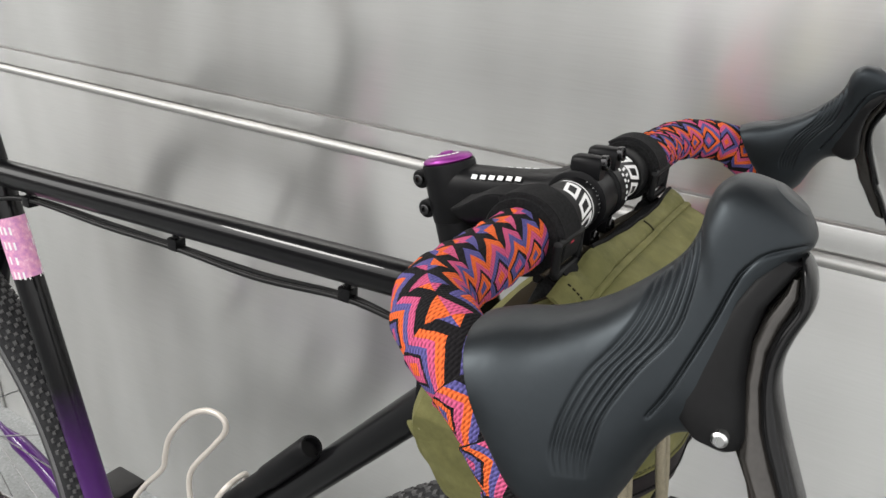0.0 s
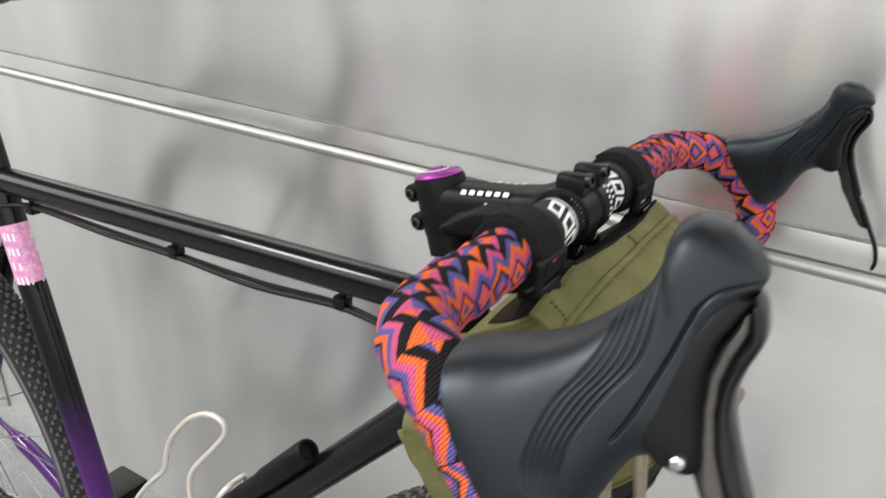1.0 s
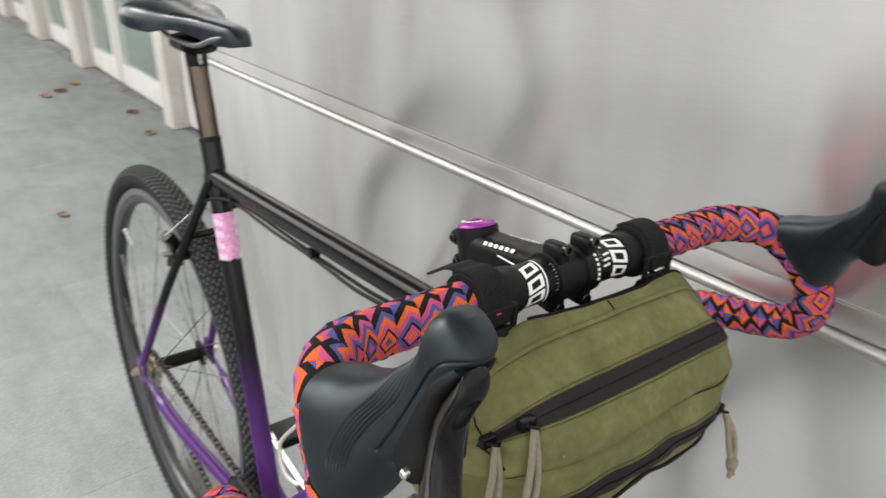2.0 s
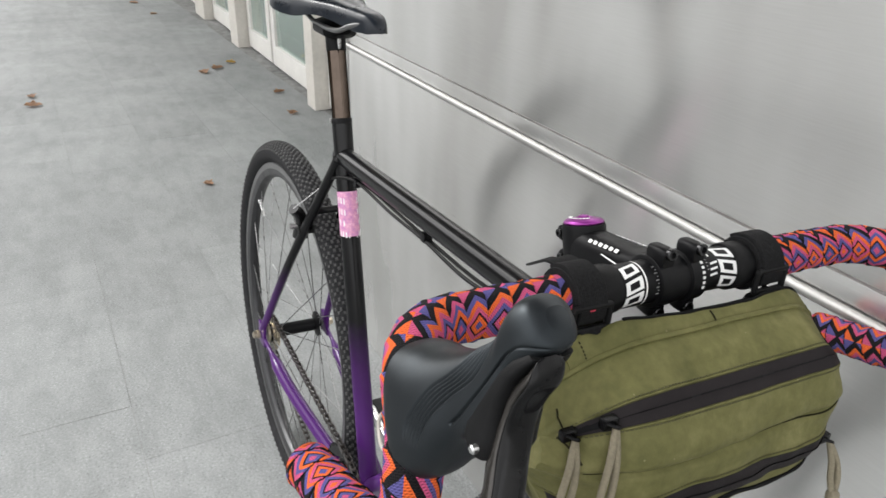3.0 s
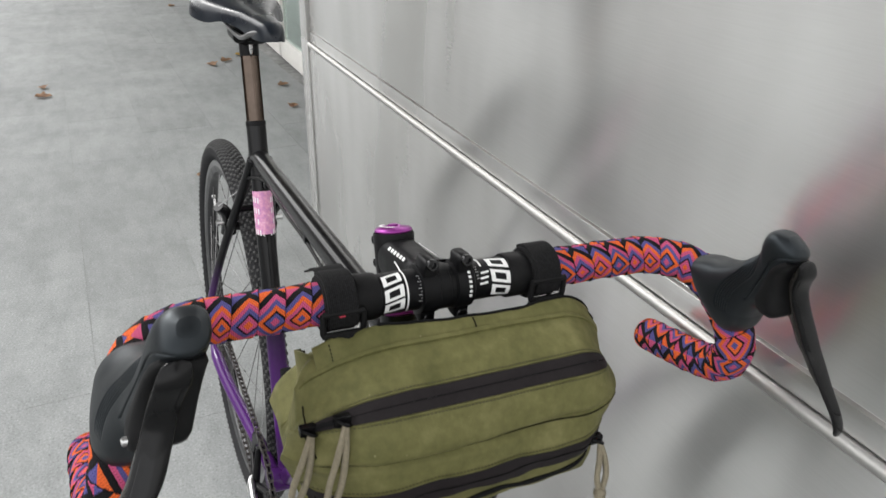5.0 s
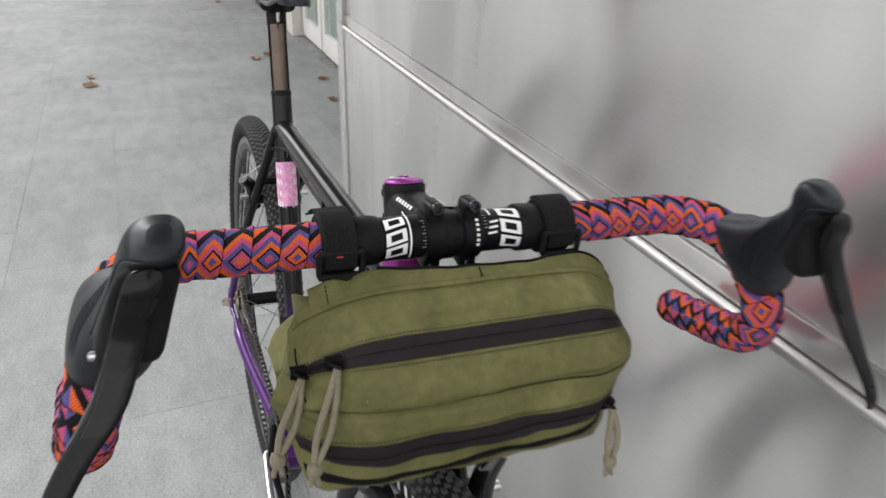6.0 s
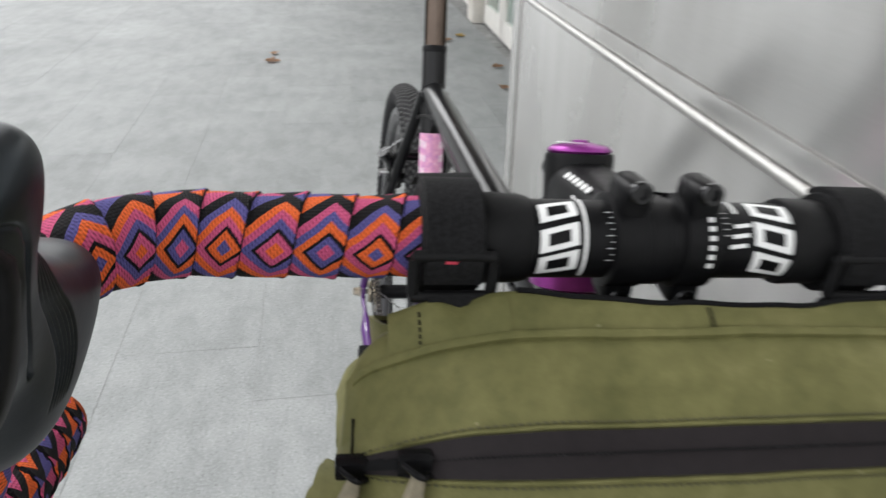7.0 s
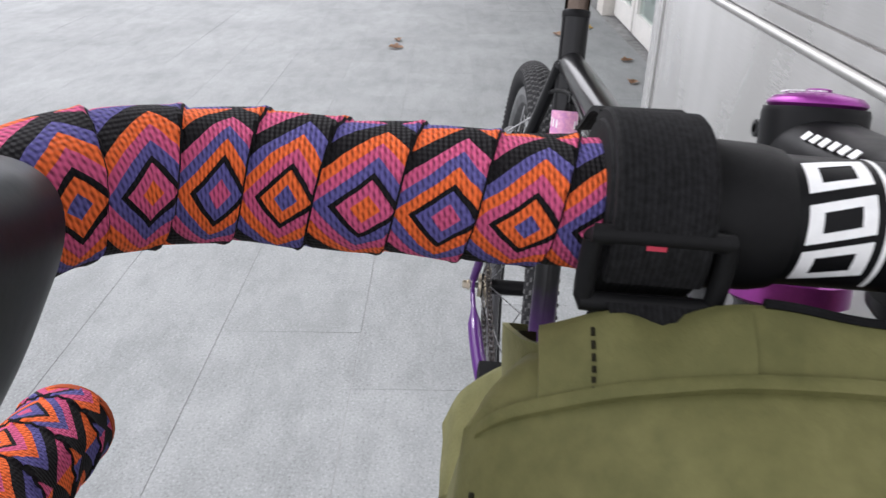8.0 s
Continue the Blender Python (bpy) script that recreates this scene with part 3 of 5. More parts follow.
part("clamp_bolt", rod((SAD.x + 0.020, 0, SAD.z - 0.026), (SAD.x + 0.020, 0, SAD.z + 0.012), 0.003, 10), silver, post)
part("clamp_bolt", rod((SAD.x - 0.020, 0, SAD.z - 0.026), (SAD.x - 0.020, 0, SAD.z + 0.012), 0.003, 10), silver, post)


def saddle_shell():
    bm = bmesh.new()
    width = smooth_of([(0.0, 0.050), (0.02, 0.066), (0.055, 0.072), (0.09, 0.064), (0.13, 0.045), (0.17, 0.030), (0.21, 0.0235), (0.240, 0.0205), (0.256, 0.0165), (0.266, 0.0110), (0.272, 0.0030)])
    crest = smooth_of([(0.0, 0.034), (0.02, 0.042), (0.06, 0.043), (0.12, 0.037), (0.18, 0.034), (0.240, 0.0315), (0.256, 0.0275), (0.266, 0.0200), (0.272, 0.0100)])
    skirt = smooth_of([(0.0, 0.024), (0.05, 0.034), (0.10, 0.033), (0.14, 0.023), (0.20, 0.026), (0.235, 0.027), (0.256, 0.0220), (0.266, 0.0130), (0.272, 0.0010)])
    nx, ny, rows = 64, 36, []
    for i in range(nx + 1):
        x = 0.272 * i / nx
        w, top, drop = width(x), crest(x), skirt(x)
        row = []
        for j in range(ny + 1):
            q = -1 + 2 * j / ny
            a = abs(q)
            y = math.copysign(w * (1 - (1 - a) ** 1.6) if a < 1 else w, q)
            z = top - drop * (0.30 * a ** 2 + 0.70 * a ** 5)
            if 0.05 < x < 0.20:
                z -= 0.0022 * math.exp(-(y / 0.009) ** 2)
            row.append(bm.verts.new((x, y, z)))
        for j in range(ny - 1, 0, -1):
            q = -1 + 2 * j / ny
            y = math.copysign(w * 0.9 * abs(q), q)
            row.append(bm.verts.new((x, y, top - drop * 0.78 - 0.001)))
        rows.append(row)
    m = len(rows[0])
    for p, q in zip(rows, rows[1:]):
        for k in range(m):
            bm.faces.new((p[k], q[k], q[(k + 1) % m], p[(k + 1) % m]))
    bm.faces.new(rows[0])
    bm.faces.new(rows[-1][::-1])
    bmesh.ops.recalc_face_normals(bm, faces=bm.faces)
    bmesh.ops.transform(bm, matrix=Matrix.Translation((SAD.x, 0, 0)) @ Matrix.Rotation(radians(3), 4, "Z") @ Matrix.Translation((0.103 - SAD.x, 0, 0.994)), verts=bm.verts)
    return bm


saddle = part("saddle", saddle_shell(), saddle_skin, bike, "black smooth saddle with a shallow centre channel")
for s in (-1, 1):
    part("saddle_rail", sweep(glide([(0.355, s * 0.006, 1.012), (0.325, s * 0.016, 1.004), (0.285, s * 0.0225, 0.992), (0.20, s * 0.0225, 0.990), (0.165, s * 0.026, 0.998), (0.125, s * 0.036, 1.012)], 6), 0.0036, 12), grey_alloy, saddle, "grey metal saddle rail")

# ---- wheels ----


def tread(bm, c):
    """Small rubber knobs round the tyre in staggered rows."""
    rows = 300
    for i in range(rows):
        for q in range(-5, 6):
            if (i + q) % 2:
                continue
            b = q * 0.235
            t = 2 * math.pi * (i + 0.16 * (q % 3 - 1)) / rows
            r0 = 0.0212
            lo = []
            for dt, db in ((-1, -1), (1, -1), (1, 1), (-1, 1)):
                for rr, k in ((r0, 1.0), (r0 + 0.0026, 0.74)):
                    bb = b + db * 0.105 * k
                    tt = t + dt * (0.0068 + 0.0018 * (q % 2)) * k
                    R = 0.3615 + rr * math.cos(bb)
                    lo.append(bm.verts.new(c + Vector((R * math.cos(tt), rr * math.sin(bb), R * math.sin(tt)))))
            a = lo
            bm.faces.new((a[1], a[3], a[5], a[7]))
            for u, v in ((0, 2), (2, 4), (4, 6), (6, 0)):
                bm.faces.new((a[u], a[v], a[v + 1], a[u + 1]))
    return bm


def wheel(name, centre, rear, holder):
    c = Vector(centre)
    ring = lambda R, y, n=96: [c + Vector((R * math.cos(2 * math.pi * k / n), y, R * math.sin(2 * math.pi * k / n))) for k in range(n)]
    prof = [(-0.011, 0.344), (-0.0125, 0.342), (-0.0128, 0.329), (-0.010, 0.318), (-0.003, 0.313), (0.003, 0.313), (0.010, 0.318), (0.0128, 0.329), (0.0125, 0.342), (0.011, 0.344), (-0.011, 0.344)]
    w = part(name, lathe(prof, c, (0, 1, 0), 96, full=False), rim_black, holder, "spoked wheel with black rim")
    for s in (-1, 1):
        part("brake_track", lathe([(s * 0.0132, 0.3305), (s * 0.0134, 0.3415)], c, (0, 1, 0), 96, full=False), rim_track, w, "worn grey brake track")
    tyre = part("tyre", sweep(ring(0.3615, 0), 0.0216, 24, up=(0, 1, 0), closed=True), rubber, w, "black knobbly gravel tyre")
    tb = tread(bmesh.new(), c)
    bmesh.ops.recalc_face_normals(tb, faces=tb.faces)
    tagged(part("tread", tb, tread_rubber, w), kind="stuff")
    for k in range(6):
        # small worn white marks on the tyre's flank
        a = radians(-58 + 3.2 * k) if rear else radians(100 + 3.2 * k)
        m = Matrix.Translation(c) @ Matrix.Rotation(-a, 4, "Y") @ Matrix.Translation((0.3610, -0.0219, 0))
        part("flank_print", box((-0.005, -0.0003, -0.0030), (0.005, 0.0003, 0.0030), 0, None, m), white_print, w)
    half = 0.052 if rear else 0.038
    hub = part("hub", lathe([(-half, 0.008), (-half, 0.021), (-half + 0.004, 0.021), (-half + 0.007, 0.013), (half - 0.007, 0.013), (half - 0.004, 0.026 if rear else 0.021), (half, 0.026 if rear else 0.021), (half, 0.008)], c, (0, 1, 0), 28), black_alloy, w, "black hub")
    end = 0.084 if rear else 0.066
    part("axle", rod(c + Vector((0, -end + 0.01, 0)), c + Vector((0, end - 0.01, 0)), 0.005, 12), steel, w)
    for s in (-1, 1):
        part("axle_nut", lathe([(0, 0.0095), (s * 0.004, 0.0095), (s * 0.005, 0.0075), (s * 0.012, 0.0075), (s * 0.0135, 0.005)], c + Vector((0, s * (end - 0.013), 0)), (0, 1, 0), 6), brass if rear else silver, w, "pale brass axle nut")
    n = 32
    for k in range(n):
        s = 1 if k % 2 else -1
        a = 2 * math.pi * k / n
        b = a + (0.62 if (k // 2) % 2 else -0.62)
        p = c + Vector((0.0195 * math.cos(b), s * (half - 0.002), 0.0195 * math.sin(b)))
        q = c + Vector((0.315 * math.cos(a), s * 0.003, 0.315 * math.sin(a)))
        part("spoke", rod(p, q, 0.0010, 6), steel, w)
    va = radians(143)
    d = Vector((math.cos(va), 0, math.sin(va)))
    part("valve", lathe([(0.272, 0.0022), (0.278, 0.0022), (0.278, 0.0030), (0.308, 0.0030), (0.308, 0.0048), (0.314, 0.0048)], c, d, 12), silver, w, "silver valve stem")
    return w


rear = wheel("rear_wheel", (0, 0, AXLE_Z), True, bike)
# sprocket and chain
CH_Y = -0.043
for k, r in enumerate((0.036, 0.032)):
    bm = bmesh.new()
    y = CH_Y + k * 0.005
    n = 18
    vs = []
    for i in range(n * 4):
        a = 2 * math.pi * i / (n * 4)
        rr = r + (0.0022 if i % 4 in (1, 2) else -0.0022)
        vs.append((rr * math.cos(a), rr * math.sin(a)))
    f = [bm.verts.new((x, y - 0.001, AXLE_Z + z)) for x, z in vs]
    b = [bm.verts.new((x, y + 0.001, AXLE_Z + z)) for x, z in vs]
    bm.faces.new(f)
    bm.faces.new(b[::-1])
    for i in range(len(vs)):
        j = (i + 1) % len(vs)
        bm.faces.new((f[i], f[j], b[j], b[i]))
    bmesh.ops.recalc_face_normals(bm, faces=bm.faces)
    part("sprocket", bm, brass, rear, "brassy rear sprocket")
part("lockring", lathe([(0, 0.020), (0.014, 0.020), (0.016, 0.015)], (0, CH_Y - 0.014, AXLE_Z), (0, 1, 0), 24), brass, rear)

RING_R, COG_R = 0.085, 0.036


def chain_links():
    bm = bmesh.new()
    d = Vector((BB.x, 0, BB.z - AXLE_Z))
    L = d.length
    a = math.asin((RING_R - COG_R) / L)
    base = math.atan2(d.z, d.x)
    path = []
    for s in (1, -1):
        nx = base + s * (math.pi / 2 + a)
        t0 = Vector((COG_R * math.cos(nx), 0, AXLE_Z + COG_R * math.sin(nx)))
        t1 = Vector((BB.x + RING_R * math.cos(nx), 0, BB.z + RING_R * math.sin(nx)))
        path.append((t0, t1, nx))
    pts = evenly([path[0][0], path[0][1]], 0.0127)
    a0, a1 = path[0][2], path[1][2]
    k = int(RING_R * abs(a0 - a1) / 0.0127)
    pts += [Vector((BB.x + RING_R * math.cos(a0 + (a1 - a0) * i / k), 0, BB.z + RING_R * math.sin(a0 + (a1 - a0) * i / k))) for i in range(1, k)]
    pts += evenly([path[1][1], path[1][0]], 0.0127)
    for i, (p, q) in enumerate(zip(pts, pts[1:])):
        y = 0.0038 if i % 2 else 0.0026
        m = (p + q) / 2
        ang = math.atan2(q.z - p.z, q.x - p.x)
        for s in (-1, 1):
            turn = Matrix.Translation((m.x, CH_Y + s * y, m.z)) @ Matrix.Rotation(-ang, 4, "Y")
            box((-0.0085, -0.0006, -0.0040), (0.0085, 0.0006, 0.0040), 0, bm, turn)
        rod((p.x, CH_Y - 0.0045, p.z), (p.x, CH_Y + 0.0045, p.z), 0.0026, 8, bm)
    return bm


part("chain", chain_links(), chain_steel, bike, "dark oily bicycle chain")


def chainring():
    bm = bmesh.new()
    n = 42
    out = []
    for i in range(n * 4):
        a = 2 * math.pi * i / (n * 4)
        rr = RING_R + (0.0028 if i % 4 in (1, 2) else -0.003)
        out.append((rr * math.cos(a), rr * math.sin(a)))
    inn = [(0.066 * math.cos(2 * math.pi * i / (n * 4)), 0.066 * math.sin(2 * math.pi * i / (n * 4))) for i in range(n * 4)]
    lay = [[bm.verts.new((BB.x + x, CH_Y + dy, BB.z + z)) for x, z in ring] for ring in (out, inn) for dy in (-0.0016, 0.0016)]
    for i in range(n * 4):
        j = (i + 1) % (n * 4)
        for a, b in ((0, 2), (2, 3), (3, 1), (1, 0)):
            bm.faces.new((lay[a][i], lay[a][j], lay[b][j], lay[b][i]))
    bmesh.ops.recalc_face_normals(bm, faces=bm.faces)
    return bm


ring_ob = part("chainring", chainring(), black_alloy, bike, "black toothed chainring")
CR_Y = -0.062
for s, ang in ((-1, -4), (1, 176)):
    a = radians(ang)
    d = Vector((math.cos(a), 0, math.sin(a)))
    y = s * 0.064
    crank = part("crank_arm", loft([((BB + d * -0.012 + Vector((0, y * 0.9, 0.012)))[:], (BB + d * -0.012 + Vector((0, y * 0.9, -0.012)))[:], 0.008)] +
                                   [((BB + d * t + Vector((0, y + s * 0.012 * t / 0.17, 0)) + Vector((-d.z, 0, d.x)) * w)[:], (BB + d * t + Vector((0, y + s * 0.012 * t / 0.17, 0)) - Vector((-d.z, 0, d.x)) * w)[:], 0.0065) for t, w in ((0.0, 0.017), (0.03, 0.0125), (0.10, 0.0105), (0.155, 0.011), (0.17, 0.013), (0.183, 0.008))], 3, 20), silver, bike, "polished silver crank arm")
    pc = BB + d * 0.17 + Vector((0, y + s * 0.045, 0))
    pedal = part("pedal", box((pc.x - 0.030, pc.y - 0.030, pc.z - 0.009), (pc.x + 0.030, pc.y + 0.030, pc.z + 0.009), 0.005), black_alloy, crank, "small black pedal")
    part("pedal_axle", rod(BB + d * 0.17 + Vector((0, y, 0)), pc, 0.006, 12), steel, crank)
for k in range(5):
    a = radians(-8 + 72 * k + 36)
    part("spider_arm", rod(BB + Vector((0, CR_Y + 0.006, 0)), BB + Vector((0.068 * math.cos(a), CH_Y - 0.003, 0.068 * math.sin(a))), 0.007, 10, r2=0.005), black_alloy, ring_ob)
    part("chainring_bolt", rod(BB + Vector((0.068 * math.cos(a), CH_Y - 0.007, 0.068 * math.sin(a))), BB + Vector((0.068 * math.cos(a), CH_Y + 0.004, 0.068 * math.sin(a))), 0.004, 10), steel, ring_ob)


# cantilever brakes
def canti(c0, up, back, gap, holder, cable_top):
    """Two arms on bosses: c0 the middle between the bosses, up along the stays, back away from them."""
    up, back = Vector(up).normalized(), Vector(back).normalized()
    for s in (-1, 1):
        side = Vector((0, s, 0))
        boss = Vector(c0) + side * gap
        arm = part("brake_arm", sweep(glide([boss + back * 0.008, boss + back * 0.016 + up * 0.02, boss + back * 0.020 + up * 0.045 + side * 0.006, boss + back * 0.022 + up * 0.062 + side * 0.018], 5), lambda t, a, u: 0.0140 - 0.0045 * t, 14, flat=0.9), arm_gloss, holder, "black cantilever brake arm")
        part("pivot_bolt", rod(boss, boss + back * 0.030, 0.0062, 12), silver, arm)
        part("pad_holder", rod(boss + back * 0.012 + up * 0.026 - side * 0.016, boss + back * 0.012 + up * 0.026 + side * 0.022, 0.0050, 12), silver, arm, "silver pad bolt")
        tip = Vector(c0) + side * 0.0195 + back * 0.002 + up * 0.026
        part("brake_pad", box((-0.026, -0.006, -0.005), (0.026, 0.006, 0.005), 0.002, None, Matrix.Translation(tip) @ up.to_track_quat("Z", "Y").to_matrix().to_4x4()), cable_black, arm)
        part("straddle_wire", rod(boss + back * 0.022 + up * 0.062 + side * 0.018, cable_top, 0.0009, 6), steel, arm)


canti((0.171, 0, 0.626), (0.53, 0, 0.848), (-0.848, 0, 0.53), 0.036, bike, (0.196, 0, 0.735))

# bottle cage and pump on the down tube
DT = (Vector((0.887, 0, 0.787)) - BB).normalized()
UPN = Vector((-DT.z, 0, DT.x))


def dt_at(s, off, y=0.0):
    return BB + DT * s + UPN * off + Vector((0, y, 0))


cage_base = part("bottle_cage", box((-0.045, -0.009, -0.002), (0.045, 0.009, 0.002), 0.001, None, Matrix.Translation(dt_at(0.24, 0.019)) @ Matrix.Rotation(-math.atan2(DT.z, DT.x), 4, "Y")), wire_cream, bike, "cream wire bottle cage")
loop_pts = [(0.205, 0.022, 0.0), (0.250, 0.028, -0.008), (0.2626, 0.0485, -0.010), (0.288, 0.074, -0.006), (0.345, 0.080, -0.004), (0.376, 0.084, -0.004), (0.384, 0.096, -0.004), (0.368, 0.112, -0.004), (0.335, 0.120, -0.004), (0.290, 0.117, -0.004), (0.262, 0.106, -0.004), (0.241, 0.096, -0.004), (0.19, 0.094, -0.006), (0.160, 0.085, -0.010), (0.148, 0.05, -0.012), (0.165, 0.024, -0.006)]
part("cage_wire", sweep(glide([dt_at(a, b, c) for a, b, c in loop_pts], 6), 0.0030, 10), wire_cream, cage_base)
part("cage_hook", sweep(glide([dt_at(0.270, 0.020, -0.020), dt_at(0.320, 0.030, -0.030), dt_at(0.348, 0.038, -0.026), dt_at(0.356, 0.040, -0.010), dt_at(0.348, 0.038, 0.006), dt_at(0.320, 0.028, 0.012)], 6), 0.0030, 10), wire_cream, cage_base)
pump = part("frame_pump", lathe([(0, 0.010), (0.003, 0.0125), (0.012, 0.0125), (0.013, 0.0115), (0.110, 0.0108), (0.111, 0.0122), (0.186, 0.0122), (0.189, 0.0108), (0.189, 0.0090), (0.184, 0.0086)], dt_at(0.290, 0.0240, -0.010), DT, 24), black_alloy, bike, "slim black pump beside the down tube")

# ---- fork and front wheel ----
crown = head_at(0.715)
fork = part("fork", loft([((crown.x - 0.02, 0, crown.z + 0.012), (crown.x - 0.02, 0, crown.z - 0.014), 0.030), ((crown.x, 0, crown.z + 0.018), (crown.x, 0, crown.z - 0.016), 0.044), ((crown.x + 0.02, 0, crown.z + 0.012), (crown.x + 0.02, 0, crown.z - 0.014), 0.030)], 2.6, 24), paint, bike, "black steel fork")
FA = Vector((1.072, 0, AXLE_Z))
for s in (-1, 1):
    part("fork_blade", sweep(glide([(crown.x, s * 0.034, crown.z), (0.945, s * 0.043, 0.60), (1.000, s * 0.050, 0.46), (FA.x - 0.012, s * 0.054, 0.365), (FA.x, s * 0.054, 0.340)], 8), lambda t, a, u: 0.0125 - 0.0055 * t, 16), paint, fork)
canti((0.955, 0, 0.650), (-0.30, 0, 0.954), (0.954, 0, 0.30), 0.042, bike, (0.945, 0, 0.765))
wheel("front_wheel", FA, False, bike)

# ---- stem, bar, levers ----
BAR = Vector((0.938, 0, 0.924))
SD = (BAR - Vector((0.852, 0, 0.908))).normalized()
stem = part("stem", lathe([(-0.042, 0.0165), (-0.040, 0.0178), (-0.003, 0.0185), (-0.001, 0.0178)], HEAD, HDIR, 32), black_alloy, bike, "black alloy stem with white print")
part("stem_body", loft([((0.840, 0, 0.9245), (0.851, 0, 0.8865), 0.0176), ((0.855, 0, 0.9265), (0.866, 0, 0.8875), 0.0186), ((0.875, 0, 0.9285), (0.884, 0, 0.8935), 0.0180), ((0.897, 0, 0.9315), (0.901, 0, 0.9005), 0.0172), ((0.915, 0, 0.9355), (0.917, 0, 0.9060), 0.0182), ((0.924, 0, 0.9400), (0.924, 0, 0.9075), 0.0208), ((0.930, 0, 0.9420), (0.930, 0, 0.9075), 0.0218)], 2.6, 40), black_alloy, stem)
for s in (-1, 1):
    c = BAR + Vector((0, s * 0.0145, 0))
    part("clamp_band", lathe([(-0.0075, 0.0185), (-0.0068, 0.0196), (0.0068, 0.0196), (0.0075, 0.0185)], c, (0, 1, 0), 40), black_alloy, stem)
    for zz, top in ((0.0235, True), (-0.0235, False)):
        ear = c + SD * 0.007 + Vector((0, 0, zz))
        up, dn = (0.0044, -0.0120) if top else (0.0120, -0.0044)
        part("clamp_ear", loft([((ear.x + dx, ear.y, ear.z + up * k), (ear.x + dx, ear.y, ear.z + dn * k), w) for dx, k, w in ((-0.0135, 0.55, 0.0046), (-0.0110, 0.85, 0.0060), (-0.0030, 1.0, 0.0066), (0.0036, 1.0, 0.0064), (0.0052, 0.86, 0.0054))], 2.8, 24), black_alloy, stem)
        part("clamp_bolt", lathe([(0.0, 0.0046), (0.0028, 0.0046), (0.0034, 0.0040), (0.0034, 0.0024), (0.0014, 0.0022)], ear + SD * 0.0048, SD, 18), bolt_black, stem, "dark polished socket-head bolt")
part("face_plate", lathe([(-0.0085, 0.0172), (-0.0082, 0.0186), (0.0016, 0.0186), (0.0022, 0.0176), (0.0062, 0.0176), (0.0068, 0.0186), (0.0085, 0.0186), (0.0088, 0.0172)], BAR, (0, 1, 0), 48), black_alloy, stem)
for z in (0.912, 0.892):
    back_pt = head_at(z) - Vector((0.0215, 0, 0))
    part("pinch_lug", lathe([(-0.0105, 0.0050), (-0.0095, 0.0066), (0.0095, 0.0066), (0.0105, 0.0050)], back_pt + Vector((0.002, 0, 0)), (0, 1, 0), 24), black_alloy, stem)
    part("pinch_bolt", lathe([(0, 0.0036), (0.0030, 0.0036), (0.0034, 0.0030), (0.0034, 0.0018), (0.0016, 0.0016)], back_pt + Vector((0.002, -0.0105, 0)), (0, -1, 0), 16), bolt_black, stem)
cap = part("top_cap", lathe([(-0.001, 0.0160), (0.0002, 0.0172), (0.0012, 0.0170), (0.0030, 0.0150), (0.0046, 0.0070), (0.0036, 0.0062), (0.0036, 0.001)], HEAD, HDIR, 40), purple_alloy, bike, "purple anodised top cap")
part("cap_bolt", lathe([(0.0036, 0.0044), (0.0058, 0.0044), (0.0062, 0.0036), (0.0062, 0.0022), (0.0045, 0.0018)], HEAD, HDIR, 18), purple_alloy, cap)
for k in range(9):
    a = radians(200 + 16 * k)
    e1 = HDIR.cross(Vector((0, 1, 0))).normalized()
    ctr = HEAD + HDIR * 0.0047 + (Vector((0, 1, 0)) * math.sin(a) + e1 * math.cos(a)) * 0.0112
    bm = box((-0.0010, -0.0013, -0.0002), (0.0010, 0.0013, 0.0002), 0, None, Matrix.Translation(ctr) @ HDIR.to_track_quat("Z", "X").to_matrix().to_4x4() @ Matrix.Rotation(a, 4, "Z"))
    part("lettering", bm, white_print, cap)
headset = part("headset", lathe([(0, 0.0190), (0.002, 0.0225), (0.010, 0.0225), (0.013, 0.0180)], head_at(0.856), HDIR, 36), purple_alloy, bike, "purple anodised headset cup")
part("spacer", lathe([(0, 0.0172), (0.014, 0.0172)], head_at(0.874), HDIR, 32), black_alloy, headset)

bar_half = [(0.938, 0.09, 0.924), (0.938, 0.15, 0.924), (0.940, 0.182, 0.925), (0.950, 0.204, 0.927), (0.967, 0.220, 0.927), (0.984, 0.229, 0.922), (1.002, 0.235, 0.909), (1.016, 0.240, 0.892), (1.022, 0.245, 0.871), (1.016, 0.250, 0.850), (0.998, 0.254, 0.834), (0.967, 0.257, 0.823), (0.935, 0.259, 0.815), (0.906, 0.261, 0.808)]
bar = part("handlebar", lathe([(-0.105, 0.0135), (-0.075, 0.0145), (-0.066, 0.0160), (0.066, 0.0160), (0.075, 0.0145), (0.105, 0.0135)], BAR, (0, 1, 0), 40), black_alloy, bike, "black alloy drop handlebar with white print")
TAPE_R = 0.0158


def wrapped(s):
    pts = evenly(glide([(x, s * y, z) for x, y, z in bar_half], 12), 0.0011)

    def r(t, a, u):
        turn = (u / PITCH - (-a if s > 0 else a) / (2 * math.pi) + 0.55) % 1.0
        lip = 0.0008 * (1 - turn) + 0.0004 * math.exp(-((turn - 0.05) / 0.05) ** 2) - 0.0003 * math.exp(-((turn - 0.97) / 0.04) ** 2)
        return TAPE_R + lip + 0.0003 * math.sin(5 * a + u * 160)

    bm = sweep(pts, r, 44, up=(0, 0, 1), flip=s > 0)
    return bm


